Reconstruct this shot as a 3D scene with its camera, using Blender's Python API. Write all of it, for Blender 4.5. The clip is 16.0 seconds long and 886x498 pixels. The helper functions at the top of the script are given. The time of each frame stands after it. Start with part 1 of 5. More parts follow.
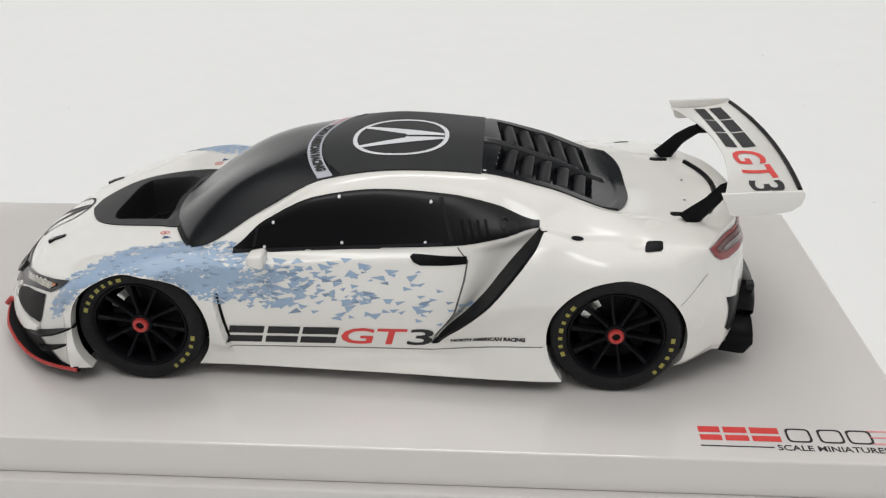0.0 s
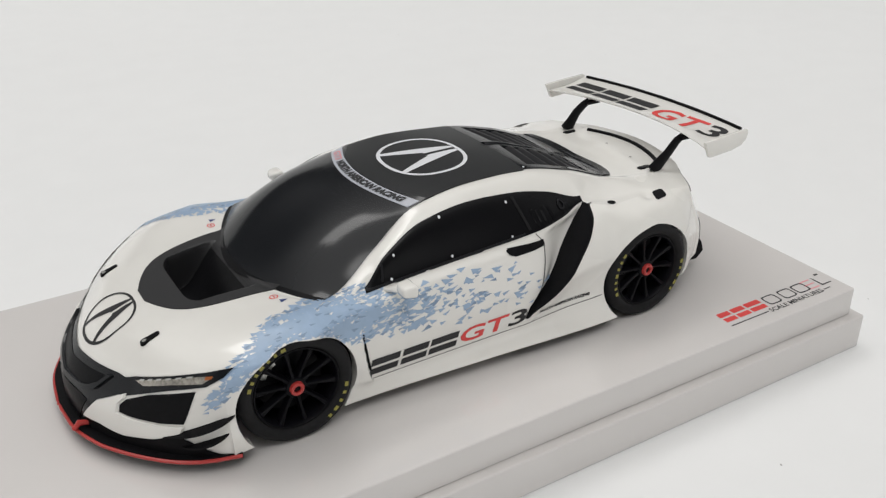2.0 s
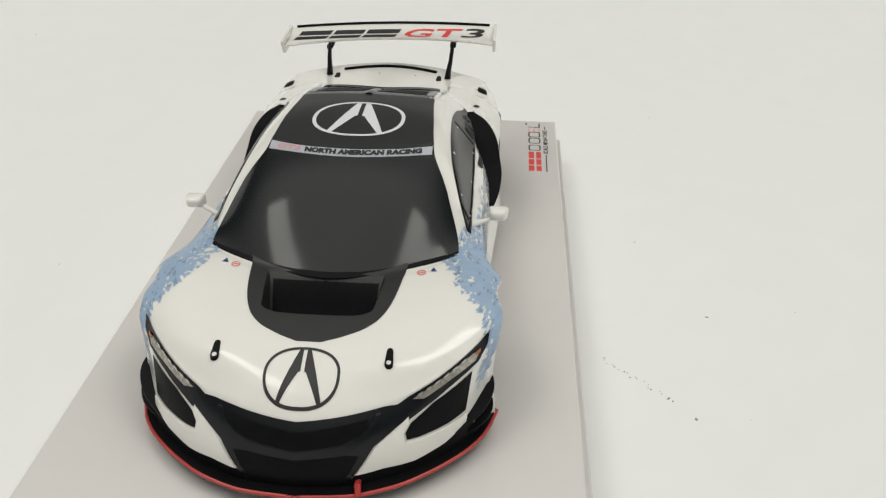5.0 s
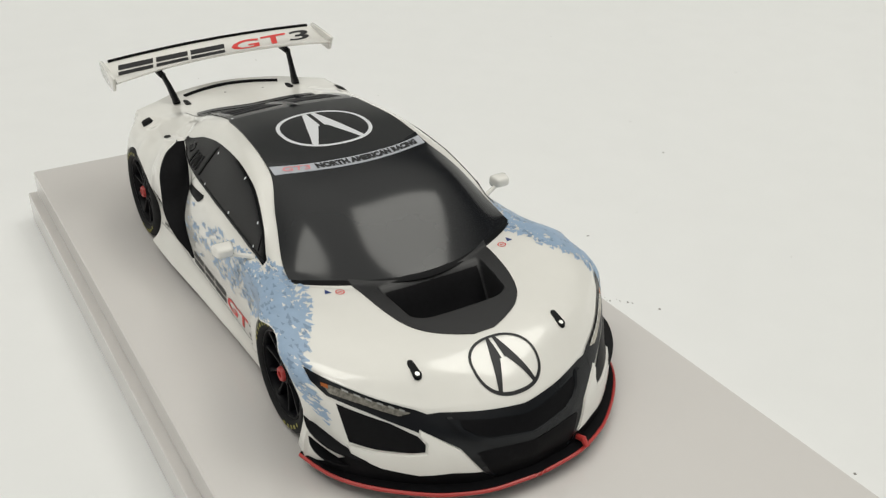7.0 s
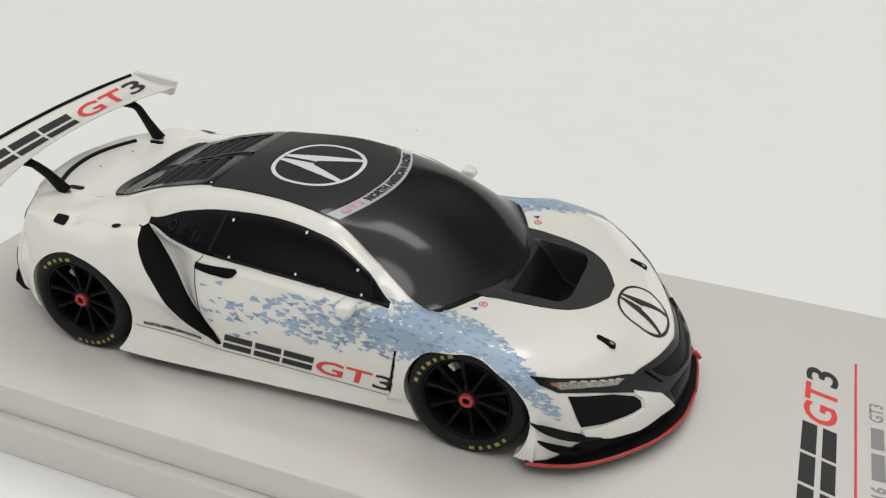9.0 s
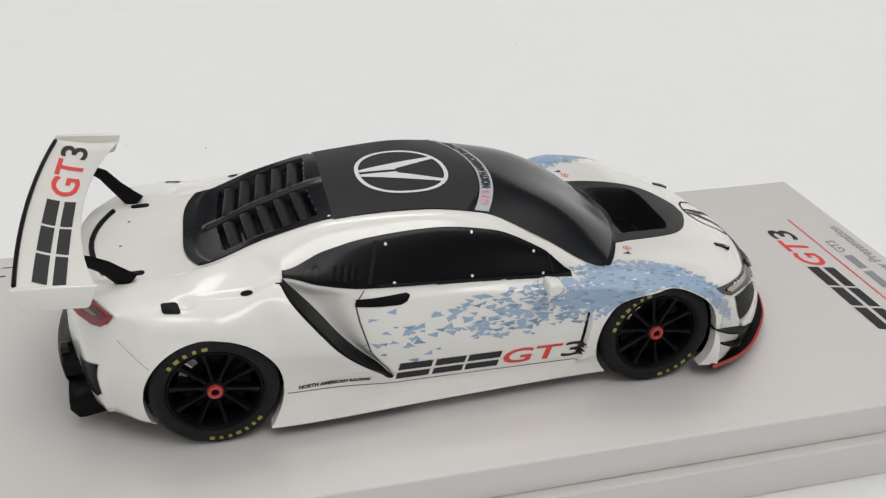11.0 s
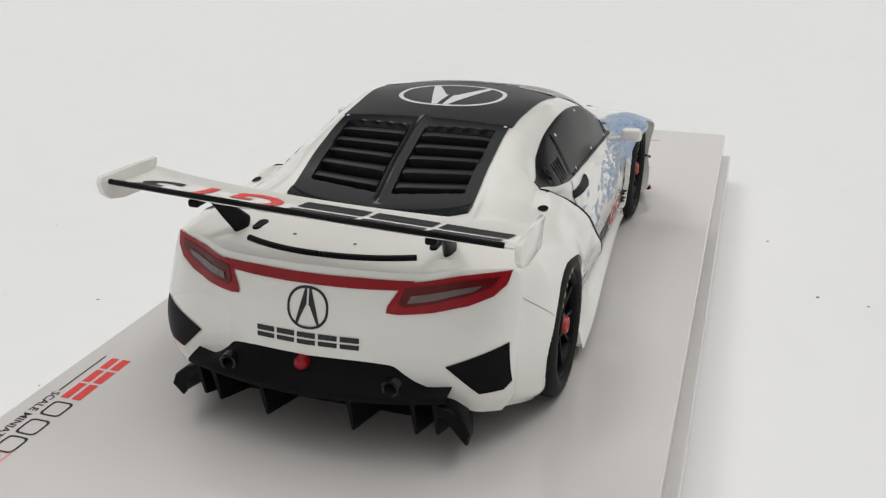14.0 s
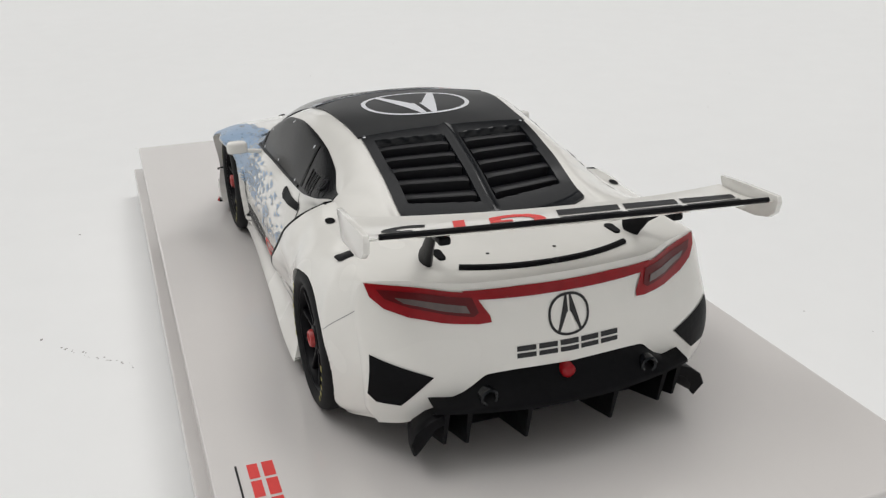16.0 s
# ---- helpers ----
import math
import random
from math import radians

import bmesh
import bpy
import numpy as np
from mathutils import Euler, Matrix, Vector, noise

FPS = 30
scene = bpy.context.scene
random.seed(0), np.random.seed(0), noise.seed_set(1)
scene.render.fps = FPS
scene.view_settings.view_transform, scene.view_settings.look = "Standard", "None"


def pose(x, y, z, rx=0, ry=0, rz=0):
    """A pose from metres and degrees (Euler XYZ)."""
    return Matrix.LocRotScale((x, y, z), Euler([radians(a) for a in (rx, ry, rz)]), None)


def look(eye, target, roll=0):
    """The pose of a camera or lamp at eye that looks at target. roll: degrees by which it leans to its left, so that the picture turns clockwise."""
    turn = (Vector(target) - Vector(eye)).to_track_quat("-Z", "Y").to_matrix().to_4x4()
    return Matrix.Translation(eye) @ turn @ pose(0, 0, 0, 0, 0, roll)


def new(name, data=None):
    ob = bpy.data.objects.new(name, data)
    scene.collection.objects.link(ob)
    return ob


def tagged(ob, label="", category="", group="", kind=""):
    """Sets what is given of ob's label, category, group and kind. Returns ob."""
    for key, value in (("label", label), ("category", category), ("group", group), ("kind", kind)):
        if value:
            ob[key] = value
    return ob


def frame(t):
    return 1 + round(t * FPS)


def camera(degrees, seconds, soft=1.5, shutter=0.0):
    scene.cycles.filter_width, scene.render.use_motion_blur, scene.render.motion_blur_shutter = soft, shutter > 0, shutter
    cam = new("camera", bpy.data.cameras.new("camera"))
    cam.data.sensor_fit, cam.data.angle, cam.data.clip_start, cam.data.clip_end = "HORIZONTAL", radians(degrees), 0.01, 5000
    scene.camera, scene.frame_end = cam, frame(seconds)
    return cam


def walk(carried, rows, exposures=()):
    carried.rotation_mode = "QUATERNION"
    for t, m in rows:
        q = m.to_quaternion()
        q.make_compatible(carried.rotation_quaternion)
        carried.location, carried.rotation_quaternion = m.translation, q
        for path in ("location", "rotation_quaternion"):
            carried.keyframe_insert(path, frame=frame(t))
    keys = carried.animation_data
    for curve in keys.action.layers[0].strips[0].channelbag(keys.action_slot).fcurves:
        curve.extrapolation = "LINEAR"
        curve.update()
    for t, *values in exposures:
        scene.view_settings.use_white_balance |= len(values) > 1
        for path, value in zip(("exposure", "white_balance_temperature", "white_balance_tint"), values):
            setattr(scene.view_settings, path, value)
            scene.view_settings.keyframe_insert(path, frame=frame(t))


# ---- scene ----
cam = camera(51.0, 16.0, soft=1.3)
PATH = [
    (0, (0.01571, -0.12391, 0.07022), (0.00659, 0.01036, 0.00397), -0.65),
    (0.5, (-0.00357, -0.12574, 0.07289), (0.00683, 0.00816, 0.00608), -0.81),
    (1, (-0.02344, -0.12646, 0.07592), (0.00694, 0.00392, 0.00825), -0.94),
    (1.5, (-0.04397, -0.12515, 0.07956), (0.00619, -0.00169, 0.01071), -0.78),
    (2, (-0.06587, -0.11847, 0.08154), (0.00262, -0.00463, 0.01190), -0.50),
    (2.5, (-0.08417, -0.10743, 0.08298), (0.00075, -0.00652, 0.01153), -0.00),
    (3, (-0.09901, -0.09263, 0.08268), (0.00021, -0.00678, 0.00998), 0.34),
    (3.2, (-0.10463, -0.08675, 0.08283), (-0.00029, -0.00756, 0.00975), 0.43),
    (5.5, (-0.13954, -0.00299, 0.08539), (-0.01074, -0.01559, 0.00954), 1.08),
    (6, (-0.13625, 0.01729, 0.08442), (-0.01047, -0.01557, 0.00959), 1.38),
    (6.5, (-0.13099, 0.03853, 0.08438), (-0.01208, -0.01367, 0.00931), 1.64),
    (7, (-0.12338, 0.05770, 0.08296), (-0.01386, -0.01294, 0.00869), 1.75),
    (7.5, (-0.11365, 0.07481, 0.08379), (-0.01625, -0.01246, 0.01031), 1.59),
    (8, (-0.09885, 0.08931, 0.08394), (-0.01588, -0.01208, 0.01089), 1.39),
    (10.3, (-0.00473, 0.12701, 0.08219), (-0.01135, -0.00457, 0.01046), 1.44),
    (10.5, (0.00426, 0.12612, 0.08211), (-0.00985, -0.00471, 0.01010), 1.30),
    (11, (0.02607, 0.12167, 0.08253), (-0.00632, -0.00541, 0.00972), 0.97),
    (11.5, (0.04603, 0.11666, 0.08155), (-0.00550, -0.00401, 0.00886), 0.68),
    (12, (0.06657, 0.11102, 0.07493), (-0.00170, -0.00063, 0.00162), 0.54),
    (12.5, (0.08889, 0.09515, 0.06925), (0.00036, -0.00609, 0.00283), 0.65),
    (13, (0.10623, 0.07655, 0.06365), (-0.00132, -0.00820, 0.00242), 1.05),
    (13.5, (0.11705, 0.05823, 0.05764), (-0.00474, -0.00760, -0.00011), 0.43),
    (14, (0.12368, 0.03899, 0.05592), (-0.00801, -0.00487, -0.00096), -0.45),
    (14.5, (0.12746, 0.01929, 0.05477), (-0.00984, -0.00216, -0.00168), -0.93),
    (15, (0.12909, -0.00066, 0.05565), (-0.00979, 0.00038, -0.00101), -1.14),
    (15.5, (0.12764, -0.01979, 0.05758), (-0.00919, 0.00248, 0.00029), -1.29),
    (16, (0.12325, -0.03969, 0.05709), (-0.00738, 0.00702, 0.00005), -0.92),
]
# stops, kelvin and tint along the way
TONE = [(0.0, 0.08, 6500, 10), (3.2, 0.0, 6500, 10), (5.4, 0.0, 6750, 6), (8.2, 0.0, 6750, 6), (10.3, 0.0, 6500, 10), (16.0, 0.0, 6500, 10)]
walk(cam, [(t, look(eye, target, roll)) for t, eye, target, roll in PATH], TONE)
# path end

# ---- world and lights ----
# no room is built: an added gradient, brightest overhead, serves as soft top light
world = bpy.data.worlds.new("overhead_glow")
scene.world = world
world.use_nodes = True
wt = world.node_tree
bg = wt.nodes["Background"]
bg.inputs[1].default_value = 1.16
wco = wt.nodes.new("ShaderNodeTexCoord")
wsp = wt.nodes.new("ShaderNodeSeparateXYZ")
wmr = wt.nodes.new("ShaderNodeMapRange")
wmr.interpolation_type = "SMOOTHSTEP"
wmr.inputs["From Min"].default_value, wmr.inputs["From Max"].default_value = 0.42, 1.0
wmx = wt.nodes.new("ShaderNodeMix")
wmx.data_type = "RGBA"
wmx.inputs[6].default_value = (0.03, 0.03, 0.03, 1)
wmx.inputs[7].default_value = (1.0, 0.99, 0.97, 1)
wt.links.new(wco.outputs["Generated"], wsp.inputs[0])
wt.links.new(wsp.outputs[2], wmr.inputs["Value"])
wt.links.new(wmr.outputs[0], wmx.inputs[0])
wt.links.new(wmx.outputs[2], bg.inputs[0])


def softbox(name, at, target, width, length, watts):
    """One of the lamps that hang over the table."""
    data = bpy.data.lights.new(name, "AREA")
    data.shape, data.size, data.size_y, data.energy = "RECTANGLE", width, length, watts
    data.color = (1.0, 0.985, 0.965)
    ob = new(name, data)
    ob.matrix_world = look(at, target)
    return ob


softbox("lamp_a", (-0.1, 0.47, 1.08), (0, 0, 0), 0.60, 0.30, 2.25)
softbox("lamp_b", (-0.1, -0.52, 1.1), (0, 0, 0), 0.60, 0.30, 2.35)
scene.view_settings.exposure = 0.0


# ---- materials ----
def material(name, color, rough=0.5, metal=0.0, coat=0.0, grain=0.0, scale=900.0, bump=0.0, spread=0.0, spec=0.5):
    """A Principled material with fine colour grain, larger stains and a little relief."""
    m = bpy.data.materials.new(name)
    m.use_nodes = True
    nt = m.node_tree
    p = nt.nodes["Principled BSDF"]
    p.inputs["Base Color"].default_value = (*color, 1)
    p.inputs["Roughness"].default_value = rough
    p.inputs["Metallic"].default_value = metal
    p.inputs["Specular IOR Level"].default_value = spec
    p.inputs["Coat Weight"].default_value = coat
    p.inputs["Coat Roughness"].default_value = 0.09
    tc = nt.nodes.new("ShaderNodeTexCoord")
    if grain or spread:
        fine = nt.nodes.new("ShaderNodeTexNoise")
        fine.inputs["Scale"].default_value = scale
        fine.inputs["Detail"].default_value = 4
        nt.links.new(tc.outputs["Object"], fine.inputs["Vector"])
        wide = nt.nodes.new("ShaderNodeTexNoise")
        wide.inputs["Scale"].default_value = scale * 0.06
        wide.inputs["Detail"].default_value = 3
        nt.links.new(tc.outputs["Object"], wide.inputs["Vector"])
        both = nt.nodes.new("ShaderNodeMath")
        both.operation = "ADD"
        nt.links.new(fine.outputs["Fac"], both.inputs[0])
        nt.links.new(wide.outputs["Fac"], both.inputs[1])
        span = nt.nodes.new("ShaderNodeMapRange")
        span.inputs["From Min"].default_value, span.inputs["From Max"].default_value = 0.6, 1.4
        span.inputs["To Min"].default_value, span.inputs["To Max"].default_value = 1 - grain, 1 + grain
        nt.links.new(both.outputs[0], span.inputs["Value"])
        tint = nt.nodes.new("ShaderNodeVectorMath")
        tint.operation = "SCALE"
        tint.inputs[0].default_value = color
        nt.links.new(span.outputs[0], tint.inputs["Scale"])
        nt.links.new(tint.outputs[0], p.inputs["Base Color"])
        if spread:
            gl = nt.nodes.new("ShaderNodeMapRange")
            gl.inputs["From Min"].default_value, gl.inputs["From Max"].default_value = 0.3, 0.7
            gl.inputs["To Min"].default_value, gl.inputs["To Max"].default_value = max(rough - spread, 0.02), rough + spread
            nt.links.new(wide.outputs["Fac"], gl.inputs["Value"])
            nt.links.new(gl.outputs[0], p.inputs["Roughness"])
        if bump:
            b = nt.nodes.new("ShaderNodeBump")
            b.inputs["Strength"].default_value = bump
            b.inputs["Distance"].default_value = 0.0001
            nt.links.new(fine.outputs["Fac"], b.inputs["Height"])
            nt.links.new(b.outputs[0], p.inputs["Normal"])
    return m


def weave_material(name, dark, light, scale, rough, coat):
    """Carbon cloth: a fine two-way weave under lacquer."""
    m = bpy.data.materials.new(name)
    m.use_nodes = True
    nt = m.node_tree
    p = nt.nodes["Principled BSDF"]
    tc = nt.nodes.new("ShaderNodeTexCoord")
    ch = nt.nodes.new("ShaderNodeTexChecker")
    ch.inputs["Scale"].default_value = scale
    ch.inputs["Color1"].default_value = (*dark, 1)
    ch.inputs["Color2"].default_value = (*light, 1)
    turn = nt.nodes.new("ShaderNodeMapping")
    turn.inputs["Rotation"].default_value = (0.0, 0.0, 0.785)
    nt.links.new(tc.outputs["Object"], turn.inputs["Vector"])
    nt.links.new(turn.outputs[0], ch.inputs["Vector"])
    nt.links.new(ch.outputs["Color"], p.inputs["Base Color"])
    p.inputs["Roughness"].default_value = rough
    p.inputs["Specular IOR Level"].default_value = 0.3
    p.inputs["Coat Weight"].default_value = coat
    p.inputs["Coat Roughness"].default_value = 0.15
    return m


PAINT = material("white_lacquer", (0.785, 0.772, 0.735), 0.24, coat=1.0, grain=0.015, scale=400, bump=0.05, spread=0.05, spec=0.15)
BLACK = material("black_plastic", (0.0065, 0.0065, 0.0075), 0.38, grain=0.25, scale=1500, bump=0.25, spread=0.08, spec=0.07)
GLOSSBLACK = material("gloss_black", (0.009, 0.010, 0.012), 0.18, grain=0.1, scale=900, spread=0.06, spec=0.3)
SATIN = material("satin_black", (0.010, 0.010, 0.012), 0.38, grain=0.15, scale=1500, spread=0.06, spec=0.2)
GLASS = material("smoked_glass", (0.010, 0.011, 0.013), 0.15, grain=0.05, scale=300, spread=0.02, spec=0.36)
SIDEGLASS = material("side_glass", (0.006, 0.006, 0.007), 0.22, grain=0.05, scale=300, spread=0.05, spec=0.18)
CARBON = weave_material("carbon_roof", (0.009, 0.010, 0.011), (0.018, 0.019, 0.021), 4200, 0.42, 0.10)
CARBONFINE = weave_material("carbon_hood", (0.013, 0.013, 0.014), (0.026, 0.026, 0.028), 6500, 0.42, 0.10)
RUBBER = material("tyre_rubber", (0.012, 0.012, 0.013), 0.60, grain=0.3, scale=1200, bump=0.3, spread=0.08, spec=0.15)
RIM = material("black_rim", (0.0045, 0.0045, 0.006), 0.32, grain=0.2, scale=1200, spread=0.06, spec=0.10)
RED = material("red_paint", (0.44, 0.04, 0.036), 0.35, grain=0.08, scale=900, spread=0.06)
REDPRINT = material("red_print", (0.70, 0.055, 0.05), 0.45, grain=0.06, scale=1500)
PINKPRINT = material("pink_print", (0.72, 0.28, 0.30), 0.45, grain=0.06, scale=1500)
DARKPRINT = material("dark_print", (0.009, 0.009, 0.011), 0.5, grain=0.2, scale=1500)
GREYPRINT = material("grey_print", (0.25, 0.25, 0.26), 0.45, grain=0.1, scale=1500)
WHITEPRINT = material("white_print", (0.72, 0.73, 0.76), 0.4, grain=0.03, scale=1500)
YELLOWPRINT = material("yellow_print", (0.29, 0.265, 0.05), 0.55, grain=0.15, scale=1500)
SLATEPRINT = material("slate_print", (0.215, 0.30, 0.42), 0.32, grain=0.12, scale=700, spread=0.05)
BLUEPRINT = material("blue_print", (0.31, 0.42, 0.57), 0.32, grain=0.10, scale=700, spread=0.05)
NAVYPRINT = material("navy_print", (0.03, 0.05, 0.18), 0.4, grain=0.1, scale=1500)
LENSRED = material("red_lens", (0.26, 0.006, 0.010), 0.20, spec=0.3, grain=0.15, scale=800, spread=0.04)
LENSSHADE = material("shaded_red_lens", (0.10, 0.004, 0.006), 0.18, spec=0.3, grain=0.15, scale=800, spread=0.04)
LENSCLEAR = material("clear_lens", (0.11, 0.075, 0.07), 0.12, coat=0.5, grain=0.2, scale=1200, spread=0.04)
LAMPGREY = material("lamp_reflector", (0.36, 0.34, 0.30), 0.16, metal=0.6, grain=0.8, scale=2200, spread=0.08)
AMBER = material("amber_lens", (0.38, 0.11, 0.03), 0.2, coat=0.4, grain=0.2, scale=1600)
MIRRORGLASS = material("mirror_glass", (0.60, 0.60, 0.58), 0.2, metal=0.6, grain=0.05)
ACRYLIC = material("white_acrylic", (0.655, 0.632, 0.618), 0.055, grain=0.012, scale=120, spread=0.02, spec=0.6)
PAPER = material("white_paper", (0.795, 0.80, 0.80), 0.75, grain=0.015, scale=90, bump=0.08, spread=0.05)
STRIPGREY = material("strip_grey", (0.46, 0.48, 0.53), 0.35, grain=0.03, scale=1500)
DUST = material("grey_dust", (0.26, 0.25, 0.24), 0.9, grain=0.3, scale=2000)
DARKLINE = material("panel_gap", (0.10, 0.10, 0.10), 0.7, grain=0.3, scale=2000)

MM = 0.001


# ---- mesh helpers (all places in millimetres) ----
def empty(name):
    return new(name)


def part(name, bm, mat, parent=None, label="", smooth=True):
    """Links a bmesh, built in millimetres, as one mesh object."""
    bmesh.ops.scale(bm, vec=(MM, MM, MM), verts=bm.verts)
    me = bpy.data.meshes.new(name)
    bm.to_mesh(me)
    bm.free()
    me.materials.append(mat)
    if smooth:
        me.polygons.foreach_set("use_smooth", [True] * len(me.polygons))
        me.set_sharp_from_angle(angle=radians(38))
    ob = new(name, me)
    if parent is not None:
        ob.parent = parent
    if label:
        tagged(ob, label)
    return ob


def pchip(xs, ys):
    """A smooth curve through knots that never overshoots them."""
    xs, ys = np.array(xs, float), np.array(ys, float)
    h, d = np.diff(xs), np.diff(ys) / np.diff(xs)
    m = np.zeros(len(xs))
    for i in range(1, len(xs) - 1):
        if d[i - 1] * d[i] > 0:
            a, b = 2 * h[i] + h[i - 1], h[i] + 2 * h[i - 1]
            m[i] = (a + b) / (a / d[i - 1] + b / d[i])
    m[0], m[-1] = d[0], d[-1]

    def at(x):
        x = np.clip(np.asarray(x, float), xs[0], xs[-1])
        i = np.clip(np.searchsorted(xs, x, side="right") - 1, 0, len(xs) - 2)
        t = (x - xs[i]) / h[i]
        t2, t3 = t * t, t * t * t
        return ((2 * t3 - 3 * t2 + 1) * ys[i] + (t3 - 2 * t2 + t) * h[i] * m[i]
                + (3 * t2 - 2 * t3) * ys[i + 1] + (t3 - t2) * h[i] * m[i + 1])
    return at


def curve3(knots):
    k = np.array(knots, float)
    fy, fz = pchip(k[:, 0], k[:, 1]), pchip(k[:, 0], k[:, 2])
    return fy, fz


def grid_mesh(pts, wrap=False, flip=False):
    """A bmesh of quads from an array of points, rows by columns."""
    bm = bmesh.new()
    n, m = pts.shape[:2]
    vs = [[bm.verts.new(pts[i, j]) for j in range(m)] for i in range(n)]
    for i in range(n - 1 + wrap):
        for j in range(m - 1):
            a, b, c, d = vs[i][j], vs[(i + 1) % n][j], vs[(i + 1) % n][j + 1], vs[i][j + 1]
            bm.faces.new((a, d, c, b) if flip else (a, b, c, d))
    return bm


def box(bm, x0, x1, y0, y1, z0, z1, bevel=0.0):
    made = bmesh.ops.create_cube(bm, size=1.0)["verts"]
    for v in made:
        v.co = Vector((x0 + (v.co.x + 0.5) * (x1 - x0), y0 + (v.co.y + 0.5) * (y1 - y0), z0 + (v.co.z + 0.5) * (z1 - z0)))
    if bevel:
        edges = list({e for v in made for e in v.link_edges})
        bmesh.ops.bevel(bm, geom=edges, offset=bevel, segments=3, profile=0.5, affect="EDGES")
    return made


def lathe(profile, seg=64):
    """Turns (radius, along) pairs round the y axis."""
    pts = np.zeros((seg, len(profile), 3))
    for i in range(seg):
        a = 2 * math.pi * i / seg
        for j, (r, w) in enumerate(profile):
            pts[i, j] = (r * math.cos(a), w, r * math.sin(a))
    return grid_mesh(pts, wrap=True)


def prism(outline, z0, z1, bevel=0.0):
    """An upright block with the outline (x, y)."""
    bm = bmesh.new()
    low = [bm.verts.new((x, y, z0)) for x, y in outline]
    top = [bm.verts.new((x, y, z1)) for x, y in outline]
    n = len(outline)
    bm.faces.new(low[::-1])
    bm.faces.new(top)
    for i in range(n):
        bm.faces.new((low[i], low[(i + 1) % n], top[(i + 1) % n], top[i]))
    bmesh.ops.recalc_face_normals(bm, faces=bm.faces)
    if bevel:
        bmesh.ops.bevel(bm, geom=list(bm.edges), offset=bevel, segments=2, profile=0.5, affect="EDGES")
    return bm


def sweep_bar(points, radii, sides=10, flat=1.0):
    """A tapered rod through the points; flat squeezes it sideways."""
    pts = np.zeros((len(points), sides + 1, 3))
    for i, p in enumerate(points):
        a = Vector(points[max(i - 1, 0)])
        b = Vector(points[min(i + 1, len(points) - 1)])
        t = (b - a).normalized()
        s = t.cross(Vector((0, 1, 0)))
        s = s.normalized() if s.length > 1e-4 else Vector((1, 0, 0))
        w = t.cross(s)
        for j in range(sides + 1):
            an = 2 * math.pi * j / sides
            pts[i, j] = Vector(p) + radii[i] * (math.cos(an) * s + flat * math.sin(an) * w)
    bm = grid_mesh(pts)
    bmesh.ops.remove_doubles(bm, verts=bm.verts, dist=1e-5)
    ends = [e for e in bm.edges if e.is_boundary]
    bmesh.ops.holes_fill(bm, edges=ends, sides=0)
    bmesh.ops.recalc_face_normals(bm, faces=bm.faces)
    return bm


